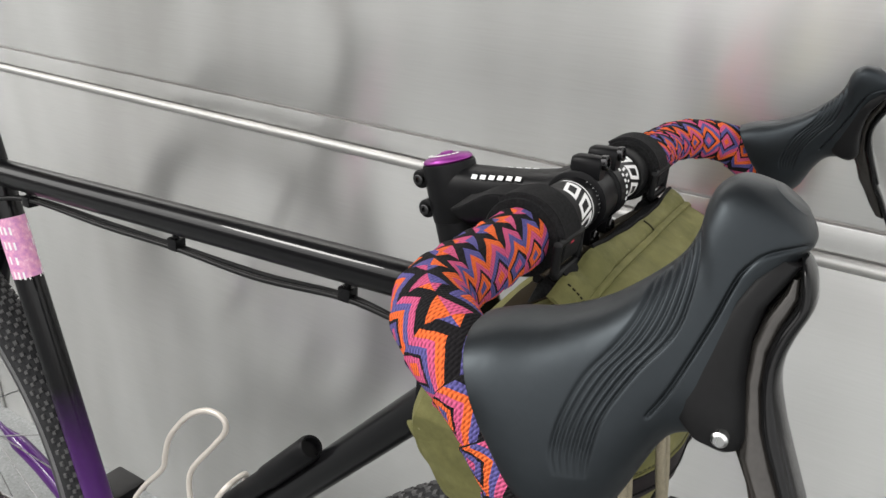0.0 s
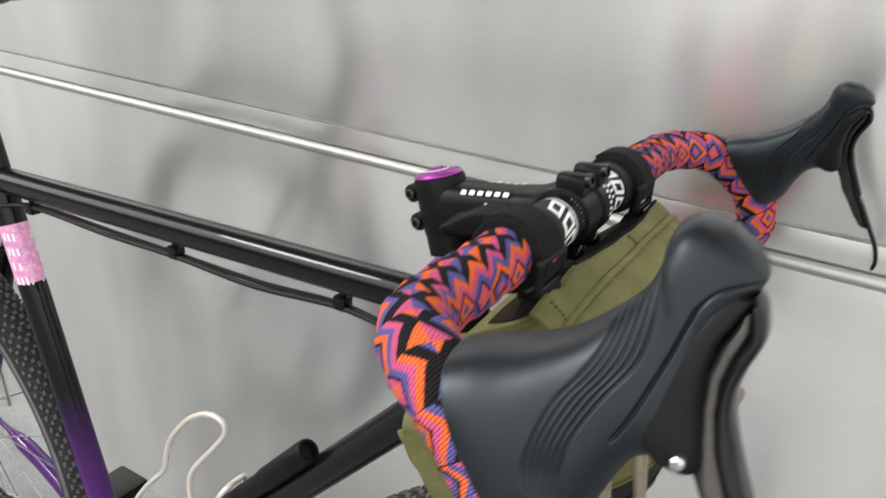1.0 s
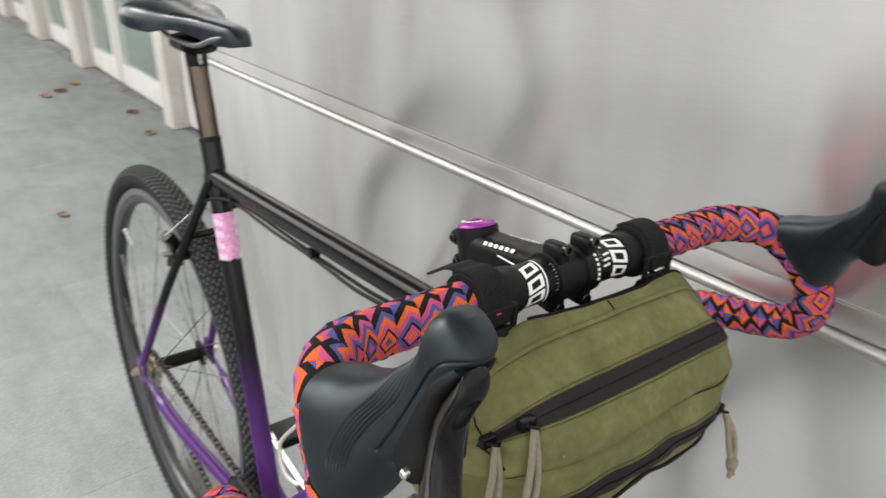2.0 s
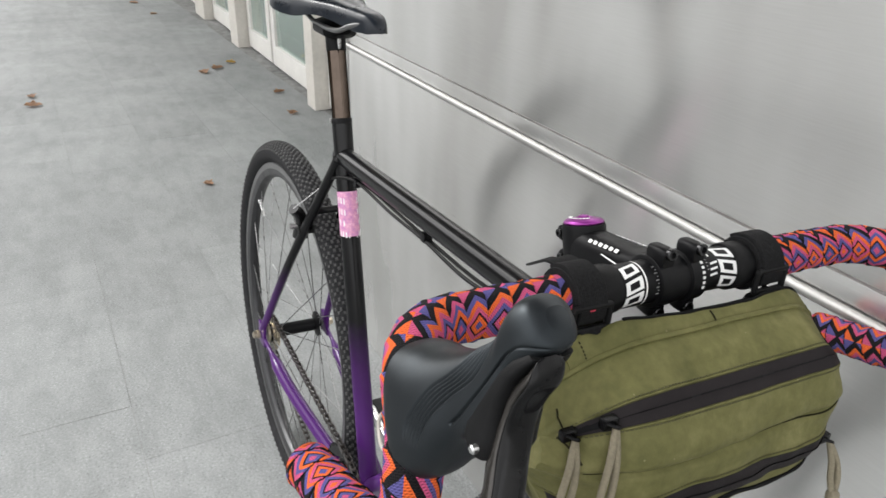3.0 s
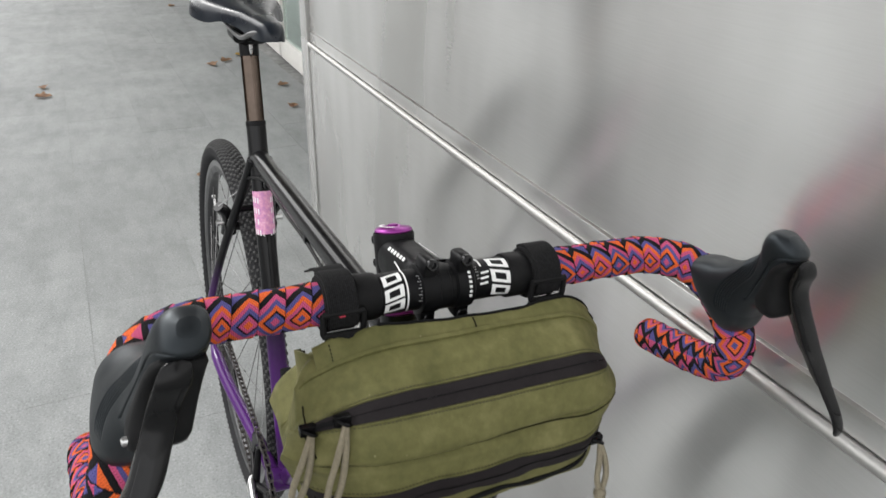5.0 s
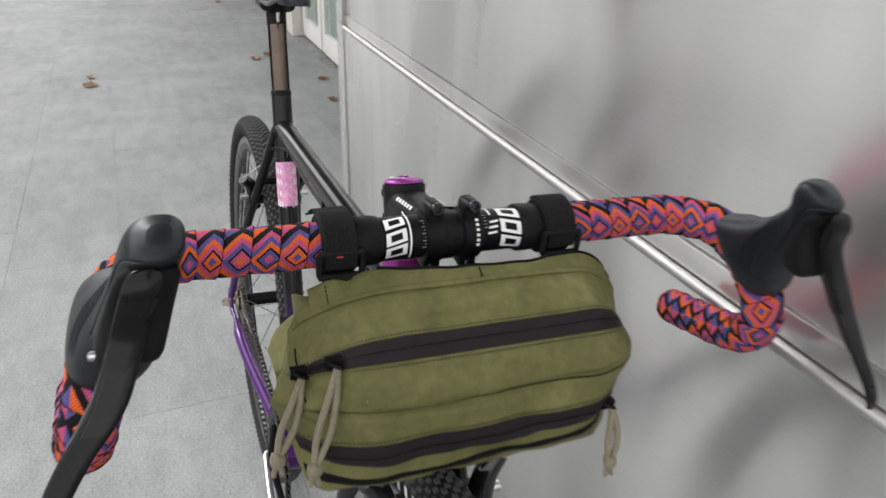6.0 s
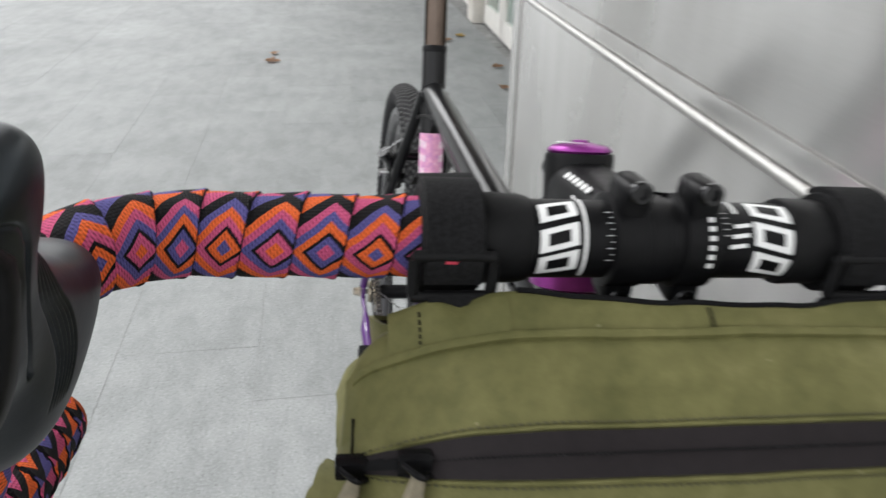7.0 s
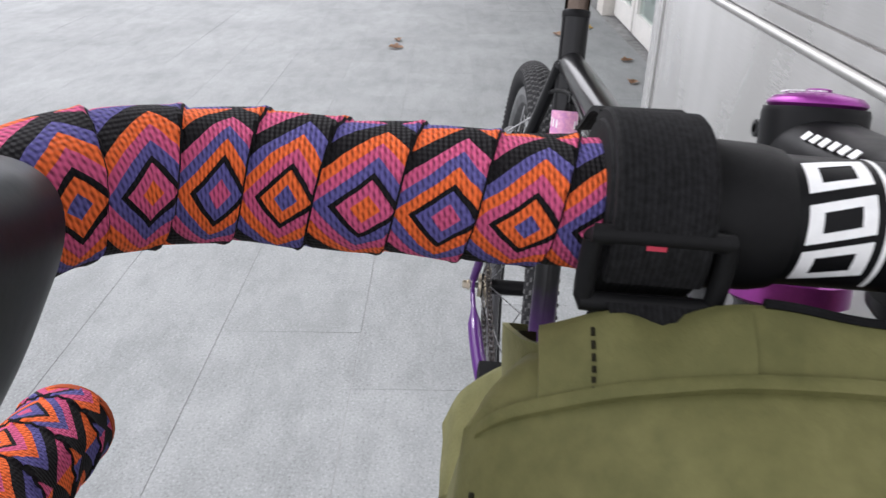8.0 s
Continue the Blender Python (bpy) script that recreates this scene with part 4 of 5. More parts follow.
for s in (-1, 1):
    tp = part("bar_tape", wrapped(s), tape, bar, "woven bar tape in orange, pink, blue and black zigzags")
    e = Vector((0.906, s * 0.261, 0.808))
    part("end_plug", lathe([(-0.002, 0.0164), (0.0015, 0.0160), (0.0045, 0.0125), (0.0060, 0.004)], e, (-0.95, s * 0.10, -0.22), 28), tape, bar)

# white print on the bar and stem: slanted blocks where the maker's name stands


def bar_patch(corners, r=0.01615, mat=white_print):
    """A four-sided block wrapped on the bar; corners are (along the bar, degrees: 0 ahead, 90 up)."""
    bm = bmesh.new()
    n, rows = max(8, int(abs(corners[2][1] - corners[1][1]) / 5)), []
    for i in range(n + 1):
        f = i / n
        row = []
        for j in range(n + 1):
            g = j / n
            y, a = (sum(c[k] * w for c, w in zip(corners, ((1 - f) * (1 - g), f * (1 - g), f * g, (1 - f) * g))) for k in (0, 1))
            a = radians(a)
            row.append(bm.verts.new(BAR + Vector((r * math.cos(a), y, r * math.sin(a)))))
        rows.append(row)
    for p, q in zip(rows, rows[1:]):
        for k in range(n):
            bm.faces.new((p[k], p[k + 1], q[k + 1], q[k]))
    part("print_block", bm, mat, bar)


def block_mark(y0, y1, mid, span, lean):
    """A heavy slanted block with a slot through its middle."""
    h, d = span / 2, y1 - y0
    at = lambda u, v: (y0 + u * d, mid + v * h + lean * (2 * u - 1))
    for u0, u1, v0, v1 in ((0, 1, -1, -0.52), (0, 1, 0.52, 1), (0, 0.22, -0.52, 0.52), (0.78, 1, -0.52, 0.52)):
        bar_patch([at(u0, v0), at(u1, v0), at(u1, v1), at(u0, v1)])


for mid in (-12, 27, 70):
    block_mark(-0.0518, -0.0362, mid, 33, 7)
for mid in (-14, 30, 76):
    block_mark(0.0376, 0.0545, mid, 36, -7)
bar_patch([(-0.0341, -40), (-0.0328, -40), (-0.0328, 112), (-0.0341, 112)])
bar_patch([(0.0300, 68), (0.0316, 68), (0.0316, 112), (0.0300, 112)])
for k in range(3):
    y, a = 0.0305 + 0.0010 * k, 18 + 15 * k
    bar_patch([(y - 0.0036, a - 5), (y + 0.0036, a - 2), (y + 0.0036, a + 4), (y - 0.0036, a + 1)])
for k in range(9):
    w = 0.0024 if k % 2 == 0 else 0.0014
    bar_patch([(-0.0210 - w * 1.6, -6 + 9 * k), (-0.0210, -6 + 9 * k), (-0.0210, -4.6 + 9 * k), (-0.0210 - w * 1.6, -4.6 + 9 * k)], mat=grey_print)
    if k < 5:
        bar_patch([(0.0245, 32 + 9 * k), (0.0258 + w * 0.5, 32 + 9 * k), (0.0258 + w * 0.5, 33.4 + 9 * k), (0.0245, 33.4 + 9 * k)], mat=grey_print)
for k in range(6):
    a = radians(-5 + 11 * k)
    ring_c = BAR + Vector((0.01985 * math.cos(a), 0.0172, 0.01985 * math.sin(a)))
    part("print_block", box((-0.0010, -0.0011, -0.0002), (0.0010, 0.0011, 0.0002), 0, None, Matrix.Translation(ring_c) @ Matrix.Rotation(math.pi / 2 - a, 4, "Y")), white_print, stem)
# name print on the stem's flank and upper side
for s in (-1, 1):
    for k in range(6):
        x = 0.866 + 0.0062 * k
        z = 0.9233 + 0.16 * (x - 0.876)
        turn = Matrix.Translation((x, s * 0.0145, z + 0.0020)) @ Matrix.Rotation(-s * radians(48), 4, "X") @ Matrix.Rotation(-radians(9), 4, "Y")
        bm = box((-0.0020, -0.0016, -0.0002), (0.0020, 0.0016, 0.0002), 0, None, turn)
        part("print_block", bm, white_print, stem)
    turn = Matrix.Translation((0.889, s * 0.0174, 0.9205)) @ Matrix.Rotation(-s * radians(62), 4, "X") @ Matrix.Rotation(-radians(9), 4, "Y")
    part("print_block", box((-0.022, -0.0005, -0.0002), (0.026, 0.0005, 0.0002), 0, None, turn), white_print, stem)

# hoods: lofted between an upper and a lower line, flared outwards towards the drops
UP_LINE = [(0.980, 0.943), (0.990, 0.947), (1.004, 0.951), (1.018, 0.958), (1.029, 0.967), (1.038, 0.977), (1.0415, 0.986), (1.0420, 0.994), (1.0440, 0.9995), (1.0495, 1.0028), (1.0585, 1.0020)]
LOW_LINE = [(1.008, 0.905), (1.014, 0.895), (1.023, 0.889), (1.036, 0.899), (1.0480, 0.9262), (1.0610, 0.9325), (1.0645, 0.946), (1.0630, 0.966), (1.0690, 0.982), (1.0725, 0.989), (1.0690, 0.9955)]
WIDE = [0.0236, 0.0246, 0.0244, 0.0220, 0.0182, 0.0164, 0.0156, 0.0152, 0.0143, 0.0116, 0.0060]
RIBS_A = [(1.0410, 0.990), (1.0440, 0.981), (1.0450, 0.970), (1.0436, 0.960), (1.0368, 0.9482), (1.0311, 0.9346), (1.0300, 0.9233), (1.0305, 0.9165)]
RIBS_B = [(1.0330, 0.975), (1.0333, 0.9686), (1.0321, 0.9607), (1.0283, 0.9526), (1.0230, 0.9437), (1.0200, 0.9316), (1.0198, 0.9218), (1.0222, 0.9157)]
SEAM = [(1.0740, 0.9895), (1.0680, 0.9882), (1.0631, 0.9867), (1.0600, 0.9845), (1.0573, 0.9808), (1.0560, 0.9774), (1.0522, 0.9631), (1.0467, 0.9453), (1.0430, 0.9370)]


def flare(x, z, s):
    """How far out the hood stands: the two sit slightly unlike on the bar."""
    return (0.204 + 0.28 * (1.0 - z) if s > 0 else 0.200 + 0.30 * (1.0 - z)) + 0.05 * (1.06 - x)


def ahead(z, s):
    """The far hood is tipped a little further forward at its top."""
    return 0.003 + 0.013 * min(1.2, max(0.0, (z - 0.915) / 0.085)) if s > 0 else 0.0


def line_dist(px, pz, line):
    """Distances of many points from one line of points."""
    best = np.full(len(px), 1.0)
    for a, b in zip(line, line[1:]):
        dx, dz = b.x - a.x, b.y - a.y
        t = np.clip(((px - a.x) * dx + (pz - a.y) * dz) / (dx * dx + dz * dz + 1e-12), 0, 1)
        best = np.minimum(best, np.hypot(px - a.x - t * dx, pz - a.y - t * dz))
    return best


def hood(s):
    n, segs = 32, 320
    up = glide([(x, 0, z) for x, z in UP_LINE], n)
    lo = glide([(x, 0, z) for x, z in LOW_LINE], n)
    wd = [v.x for v in glide([(w, 0, 0) for w in WIDE], n)]
    bm = bmesh.new()
    rings = []
    for t, b, w in zip(up, lo, wd):
        t, b = Vector((t.x, s * flare(t.x, t.z, s), t.z)), Vector((b.x, s * flare(b.x, b.z, s), b.z))
        mid, half = (t + b) / 2, (t - b) / 2
        ring = []
        for k in range(segs):
            a = 2 * math.pi * k / segs
            c, q = math.cos(a), math.sin(a)
            r = (abs(c) ** 2.5 + abs(q) ** 2.5) ** (-1 / 2.5)
            ring.append(bm.verts.new(mid + half * (r * q) + Vector((0, w * r * c, 0))))
        rings.append(ring)
    for p, q in zip(rings, rings[1:]):
        for k in range(segs):
            bm.faces.new((p[k], p[(k + 1) % segs], q[(k + 1) % segs], q[k]))
    bm.faces.new(rings[0])
    bm.faces.new(rings[-1][::-1])
    bmesh.ops.recalc_face_normals(bm, faces=bm.faces)
    bm.normal_update()
    verts = list(bm.verts)
    px, pz = np.array([v.co.x for v in verts]), np.array([v.co.z for v in verts])
    off = np.array([s * v.co.y - flare(v.co.x, v.co.z, s) for v in verts])
    dig = np.zeros(len(verts))
    for k in range(6):
        f = k / 5
        mid_line = glide([(a[0] * (1 - f) + b[0] * f, a[1] * (1 - f) + b[1] * f, 0) for a, b in zip(RIBS_A, RIBS_B)], 4)
        dig = np.maximum(dig, 0.0012 * np.exp(-(line_dist(px, pz, mid_line) / 0.0006) ** 2) * np.clip((pz - 0.914) / 0.010, 0, 1))
    # the seam is sharp on the flank and dies away towards the head
    fade = np.clip((max(z for _, z in SEAM) - pz) / 0.012, 0.45, 1)
    dig = np.maximum(dig, 0.0016 * fade * np.exp(-(line_dist(px, pz, glide([(x, z, 0) for x, z in SEAM], 4)) / 0.0006) ** 2))
    dig *= np.clip((np.abs(off) - 0.005) / 0.004, 0, 1)
    for v, d in zip(verts, dig):
        v.co -= v.normal * float(d)
        v.co.x += ahead(v.co.z, s)
    return bm


def lever_pt(s, x, z, out=0.0):
    return Vector((x + ahead(z, s), s * (flare(x, z, s) + out), z))


for s in (-1, 1):
    lever = part("brake_lever", hood(s), hood_rubber, bike, "black ribbed rubber lever hood")
    lever.data.set_sharp_from_angle(angle=radians(120))
    part("pivot_pin", lathe([(0, 0.0024), (0.0028, 0.0024), (0.0036, 0.0016)], lever_pt(s, 1.0628, 0.9370, 0.0150), (0, s, 0), 20), silver, lever, "silver pivot pin")
    # side plate between the hood's seam and the lever
    sec = [(1.0640, 0.9850, 1.0712, 0.9836, 0.0110), (1.0590, 0.9795, 1.0686, 0.9782, 0.0142), (1.0558, 0.9725, 1.0652, 0.9715, 0.0152), (1.0530, 0.9630, 1.0641, 0.9625, 0.0158), (1.0495, 0.9525, 1.0652, 0.9520, 0.0163),
           (1.0465, 0.9440, 1.0678, 0.9435, 0.0166), (1.0475, 0.9380, 1.0702, 0.9365, 0.0164), (1.0530, 0.9335, 1.0692, 0.9330, 0.0152), (1.0590, 0.9312, 1.0668, 0.9310, 0.0120)]
    part("bracket", loft([(lever_pt(s, a, b), lever_pt(s, c, d), w) for a, b, c, d, w in sec], 3.4, 36), side_plastic, lever)
    # how far the lever strays outwards on its way down
    away = smooth_of([(0.83, 0.040), (0.850, 0.034), (0.870, 0.0285), (0.888, 0.0234), (0.9015, 0.0180), (0.913, 0.0110), (0.924, 0.0068), (0.936, 0.0050), (0.954, 0.0038), (1.0, 0.0036)] if s < 0 else
                     [(0.83, 0.020), (0.856, 0.0180), (0.880, 0.0145), (0.913, 0.0128), (0.940, 0.0110), (0.960, 0.0080), (0.978, 0.0055), (1.0, 0.0045)])
    face = [(1.0700, 0.9852, 1.0716, 0.9856, 0.0036), (1.0704, 0.9838, 1.0732, 0.9838, 0.0068), (1.0710, 0.9805, 1.0754, 0.9800, 0.0086), (1.0715, 0.9735, 1.0768, 0.9735, 0.0091), (1.0690, 0.9665, 1.0742, 0.9645, 0.0088), (1.0677, 0.9580, 1.0730, 0.9575, 0.0086), (1.0688, 0.9488, 1.0738, 0.9500, 0.0086),
            (1.0716, 0.9386, 1.0772, 0.9415, 0.0086), (1.0771, 0.9292, 1.0818, 0.9320, 0.0086), (1.0822, 0.9210, 1.0866, 0.9230, 0.0086), (1.0878, 0.9095, 1.0923, 0.9112, 0.0083), (1.0941, 0.8990, 1.0983, 0.9010, 0.0076), (1.1030, 0.8825, 1.1068, 0.8845, 0.0068), (1.1112, 0.8665, 1.1150, 0.8680, 0.0061),
            (1.1152, 0.8525, 1.1190, 0.8530, 0.0055), (1.1150, 0.8450, 1.1182, 0.8445, 0.0044), (1.1152, 0.8425, 1.1170, 0.8420, 0.0018)]
    backs, fronts, widths = glide([(a, 0, b) for a, b, *_ in face], 5), glide([(c, 0, d) for _, _, c, d, _ in face], 5), glide([(w, 0, 0) for *_, w in face], 5)
    part("lever_blade", loft([(lever_pt(s, p.x, p.z, away(p.z)), lever_pt(s, q.x, q.z, away(q.z)), w.x) for p, q, w in zip(backs, fronts, widths)], 2.3, 32), lever_alloy, lever, "glossy black curved brake lever")
    # raised glossy plate on the lever's upper front
    plate = [(1.0724, 0.9560, 0.0040), (1.0736, 0.9490, 0.0064), (1.0772, 0.9405, 0.0070), (1.0822, 0.9312, 0.0071), (1.0874, 0.9222, 0.0071), (1.0926, 0.9130, 0.0068), (1.0931, 0.9120, 0.0062)]
    part("lever_plate", loft([(lever_pt(s, x, z + 0.0003, away(z)), lever_pt(s, x - 0.0030, z - 0.0012, away(z)), w) for x, z, w in plate], 3.0, 24), plate_gloss, lever, "polished black plate on the lever's front")
    # polished paddle behind the face
    pad = [(1.0690, 0.9800, 1.0716, 0.9805, 0.0060), (1.0680, 0.9770, 1.0727, 0.9750, 0.0072), (1.0648, 0.9700, 1.0704, 0.9668, 0.0074), (1.0630, 0.9625, 1.0690, 0.9590, 0.0074), (1.0636, 0.9525, 1.0700, 0.9495, 0.0074), (1.0655, 0.9430, 1.0732, 0.9392, 0.0074),
           (1.0664, 0.9320, 1.0790, 0.9300, 0.0074), (1.0716, 0.9245, 1.0840, 0.9218, 0.0074), (1.0775, 0.9130, 1.0893, 0.9103, 0.0070), (1.0830, 0.9050, 1.0935, 0.9030, 0.0058), (1.0900, 0.8930, 1.0995, 0.8900, 0.0050), (1.0965, 0.8840, 1.1030, 0.8820, 0.0034)]
    part("shift_paddle", loft([(lever_pt(s, a, b, away(b)), lever_pt(s, c, d, away(d)), w) for a, b, c, d, w in pad], 3.0, 28), paddle_alloy, lever, "smoky grey polished shift paddle")
    part("cable_housing", sweep(glide([(0.950, s * 0.098, 0.905), (0.955, s * 0.07, 0.888), (0.945, s * 0.045, 0.868), (0.92, s * 0.035, 0.84), (0.90, s * 0.03, 0.80)], 6), 0.0025, 10), cable_black, bike, "black cable housing")

# ---- handlebar bag ----
bag = tagged(new("handlebar_bag"), "olive waxed canvas bag strapped to the handlebar, zip part open", "bag")
ORIGIN[bag] = Vector((1.0, 0, 0.76))
bag.matrix_basis = BIKE @ Matrix.Translation(ORIGIN[bag] * U)
SIDE_LINE = [(0.940, 0.884), (0.956, 0.899), (0.971, 0.9035), (0.986, 0.9005), (1.001, 0.8945), (1.013, 0.8870), (1.0215, 0.8780), (1.0275, 0.8650), (1.0305, 0.848), (1.0310, 0.830), (1.0300, 0.813), (1.0265, 0.795), (1.017, 0.774), (1.000, 0.758), (0.975, 0.750), (0.945, 0.747), (0.914, 0.754), (0.893, 0.786), (0.895, 0.825), (0.914, 0.862)]
HALF = smooth_of([(0.740, 0.095), (0.755, 0.108), (0.775, 0.122), (0.80, 0.131), (0.825, 0.138), (0.845, 0.1425), (0.862, 0.140), (0.885, 0.139), (0.905, 0.136), (0.915, 0.134)])


FRONT_SEAM = 0.843


def half_at(p):
    """Half the bag's width at a point of its side line; the back is narrower."""
    return HALF(p.z) * (1 - 0.20 * min(1, max(0, (0.975 - p.x) / 0.06)) * min(1, max(0.3, (p.z - 0.80) / 0.06)))


def bag_point(f, q, lift=0.0):
    """A place on the bag: f runs round the side line (0..1), q across from -1 to 1."""
    n = len(BAG_RING)
    k = f * n
    i = int(k) % n
    p = BAG_RING[i].lerp(BAG_RING[(i + 1) % n], k - int(k))
    d = BAG_RING[(i + 1) % n] - BAG_RING[i - 1]
    out = Vector((-d.z, 0, d.x)).normalized()
    y = q * half_at(p)
    if q < 0 and p.z > 0.835:
        y += 0.011 * abs(q) ** 6 * (3 - 2 * min(1, (p.z - 0.835) / 0.06)) * min(1, (p.z - 0.835) / 0.06) ** 2
    puff = 0.003 * (1 - abs(q) ** 2.5) - 0.006 * max(0, (abs(q) - 0.88) / 0.12) ** 2
    if p.x > 0.93 and p.z > 0.77:
        # the ends round off, least where the corner is pinched out below the upper zip
        front = min(1, max(0, (p.x - 0.965) / 0.035))
        rim = (0.014 + 0.024 * front - 0.018 * math.exp(-((p.z - 0.846) / 0.016) ** 2)) * min(1, (p.z - 0.77) / 0.02)
        puff -= rim * (max(0, (y - 0.085) / 0.05) if y > 0 else max(0, (-y - 0.06) / 0.072)) ** 2 * min(1, max(0, (p.x - 0.93) / 0.02))
    if p.x > 1.0:
        # pinched seam across the front, with the cloth full above and below it
        line = FRONT_SEAM + 0.0012 * math.sin(y * 30) + 0.05 * max(0, y - 0.04)
        puff += 0.0014 * math.exp(-((p.z - line - 0.012) / 0.008) ** 2) - 0.0050 * math.exp(-((p.z - line) / 0.0028) ** 2) * (1 - abs(q) ** 6)
        puff += 0.0026 * noise.noise(Vector((y * 14 + p.z * 40, p.z * 26 - y * 8, 3.0))) + 0.0016 * noise.noise(Vector((y * 34 - p.z * 20, p.z * 70 + y * 14, 5.0)))
        puff -= 0.0060 * max(0.0, abs(q) - 0.80) * 5 * abs(noise.noise(Vector((y * 45, p.z * 75 + y * 30, 7.0))))
    fold = 0.0016 * noise.noise(Vector((p.x * 22, y * 16, p.z * 30))) + 0.0008 * noise.noise(Vector((p.x * 60, y * 55, p.z * 60)))
    return Vector((p.x, y, p.z)) + out * (puff + fold + lift)


BAG_RING = evenly(glide([(x, 0, z) for x, z in SIDE_LINE], 10, True) + [Vector((SIDE_LINE[0][0], 0, SIDE_LINE[0][1]))], 0.0020)[:-1]
NF, NQ = len(BAG_RING), 90


def where(z, front=True):
    """The share of the way round the side line at which its front reaches the height z."""
    best = min((abs(p.z - z) + (0 if p.x > 0.965 else 1), i) for i, p in enumerate(BAG_RING))
    return best[1] / NF


def bag_shell():
    bm = bmesh.new()
    qs = [math.sin(math.pi / 2 * (-1 + 2 * j / NQ)) * 0.35 + 0.65 * (-1 + 2 * j / NQ) for j in range(NQ + 1)]
    rows = [[bm.verts.new(bag_point(i / NF, q)) for q in qs] for i in range(NF)]
    for i in range(NF):
        for j in range(NQ):
            bm.faces.new((rows[i][j], rows[i][j + 1], rows[(i + 1) % NF][j + 1], rows[(i + 1) % NF][j]))
    for j, s in ((0, -1), (NQ, 1)):
        rim = [rows[i][j] for i in range(NF)]
        mid = sum((v.co for v in rim), Vector()) / NF
        last = rim
        for k in (0.85, 0.6, 0.3):
            ring = [bm.verts.new(mid + (v.co - mid) * k + Vector((0, s * (0.010 * (1 - k)) + 0.0015 * noise.noise(v.co * 40 + Vector((k * 3, 0, 0))), 0))) for v in rim]
            for a in range(NF):
                bm.faces.new((last[a], last[(a + 1) % NF], ring[(a + 1) % NF], ring[a]))
            last = ring
        bm.faces.new(last)
    bmesh.ops.recalc_face_normals(bm, faces=bm.faces)
    return bm


part("bag_body", bag_shell(), canvas, bag, "olive waxed canvas shell")


def band(f0, f1, q0, q1, lift, n=60, thick=0.0012, dip=None, bm=None):
    """A strip laid on the bag between two lines round it; dip(q) shifts it."""
    bm = bm or bmesh.new()
    rows = []
    for i in range(n + 1):
        q = q0 + (q1 - q0) * i / n
        sh = dip(q) if dip else 0
        a, m, b = bag_point(f0 + sh, q, lift), bag_point((f0 + f1) / 2 + sh, q, lift + thick * 0.3), bag_point(f1 + sh, q, lift)
        lo, hi = bag_point(f0 + sh, q, lift - thick - 0.001), bag_point(f1 + sh, q, lift - thick - 0.001)
        rows.append([bm.verts.new(v) for v in (lo, a, m, b, hi)])
    for p, r in zip(rows, rows[1:]):
        for k in range(4):
            bm.faces.new((p[k], p[k + 1], r[k + 1], r[k]))
    bm.faces.new(rows[0])
    bm.faces.new(rows[-1][::-1])
    bmesh.ops.recalc_face_normals(bm, faces=bm.faces)
    return bm


def stitches(f, q0, q1, count, dip=None, lift=0.0006):
    bm = bmesh.new()
    for i in range(count):
        a = q0 + (q1 - q0) * (i + 0.15) / count
        b = q0 + (q1 - q0) * (i + 0.75) / count
        band(f - 0.0007, f + 0.0007, a, b, lift, 1, 0.0004, dip, bm)
    return bm


Z1, Z2 = where(0.8825), where(0.8120)
ZW, ZL = 0.0155, 0.0200  # half widths of the upper and the lower zip
droop1 = lambda q: 0.0 if q > -0.6 else 0.06 * (q + 0.6) ** 2
droop2 = lambda q: 0.0 if q > -0.2 else 0.046 * (-(q + 0.2)) ** 1.6
zip1 = part("zip_band", band(Z1 - ZW, Z1 + ZW, -0.950, 0.985, 0.0012, 80, dip=droop1), zip_tape, bag, "dark grey coated zip")
tagged(part("zip_teeth", stitches(Z1, -0.74, 0.98, 130, droop1, 0.0024), black_gloss, zip1, "fine black zip teeth"), kind="stuff")
# no hole is cut: a black strip on the zip imitates its shaded opening
part("zip_gap_shade", band(Z1 - 0.0075, Z1 + 0.0075, -0.915, -0.765, 0.0026, 20, 0.002, droop1), velcro, bag, "black strip standing in for the open zip's dark gap")
zip2 = part("zip_band", band(Z2 - ZL, Z2 + ZL, -0.96, 0.94, 0.0012, 80, dip=droop2), zip_tape, bag, "dark grey coated zip")
tagged(part("zip_teeth", stitches(Z2, -0.92, 0.92, 130, droop2, 0.0024), black_gloss, zip2, "fine black zip teeth"), kind="stuff")
for f, dp in ((Z1 - ZW - 0.006, droop1), (Z1 + ZW + 0.006, droop1), (Z2 - ZL - 0.006, droop2)):
    tagged(part("stitching", stitches(f, -0.97, 0.97, 95, dp), thread_olive, bag, "line of dark olive stitches"), kind="stuff")
    part("seam_fold", band(f - 0.0012 + (0.0035 if f in (Z1 - ZW - 0.006, Z2 - ZL - 0.006) else -0.0035), f + 0.0012 + (0.0035 if f in (Z1 - ZW - 0.006, Z2 - ZL - 0.006) else -0.0035), -0.985, 0.985, 0.0011, 60, 0.001, dp), canvas, bag)
FT, FM = min((abs(p.x - 0.979) + (0 if p.z > 0.88 else 1), i) for i, p in enumerate(BAG_RING))[1] / NF, where(FRONT_SEAM)
sag = curve_of([(-1, 0.0), (-0.9, 0.006), (-0.7, 0.020), (-0.5, 0.026), (0, 0.020), (0.5, 0.012), (1, 0.005)])
part("panel_edge", band(FT - 0.0012, FT + 0.0060, -0.965, 0.965, 0.0018, 70, 0.002), canvas, bag, "folded upper edge of the top panel")
part("front_seam", band(FM - 0.0008, FM + 0.0008, -0.84, 0.92, 0.0004, 60), dark_thread, bag, "pinched seam across the front")
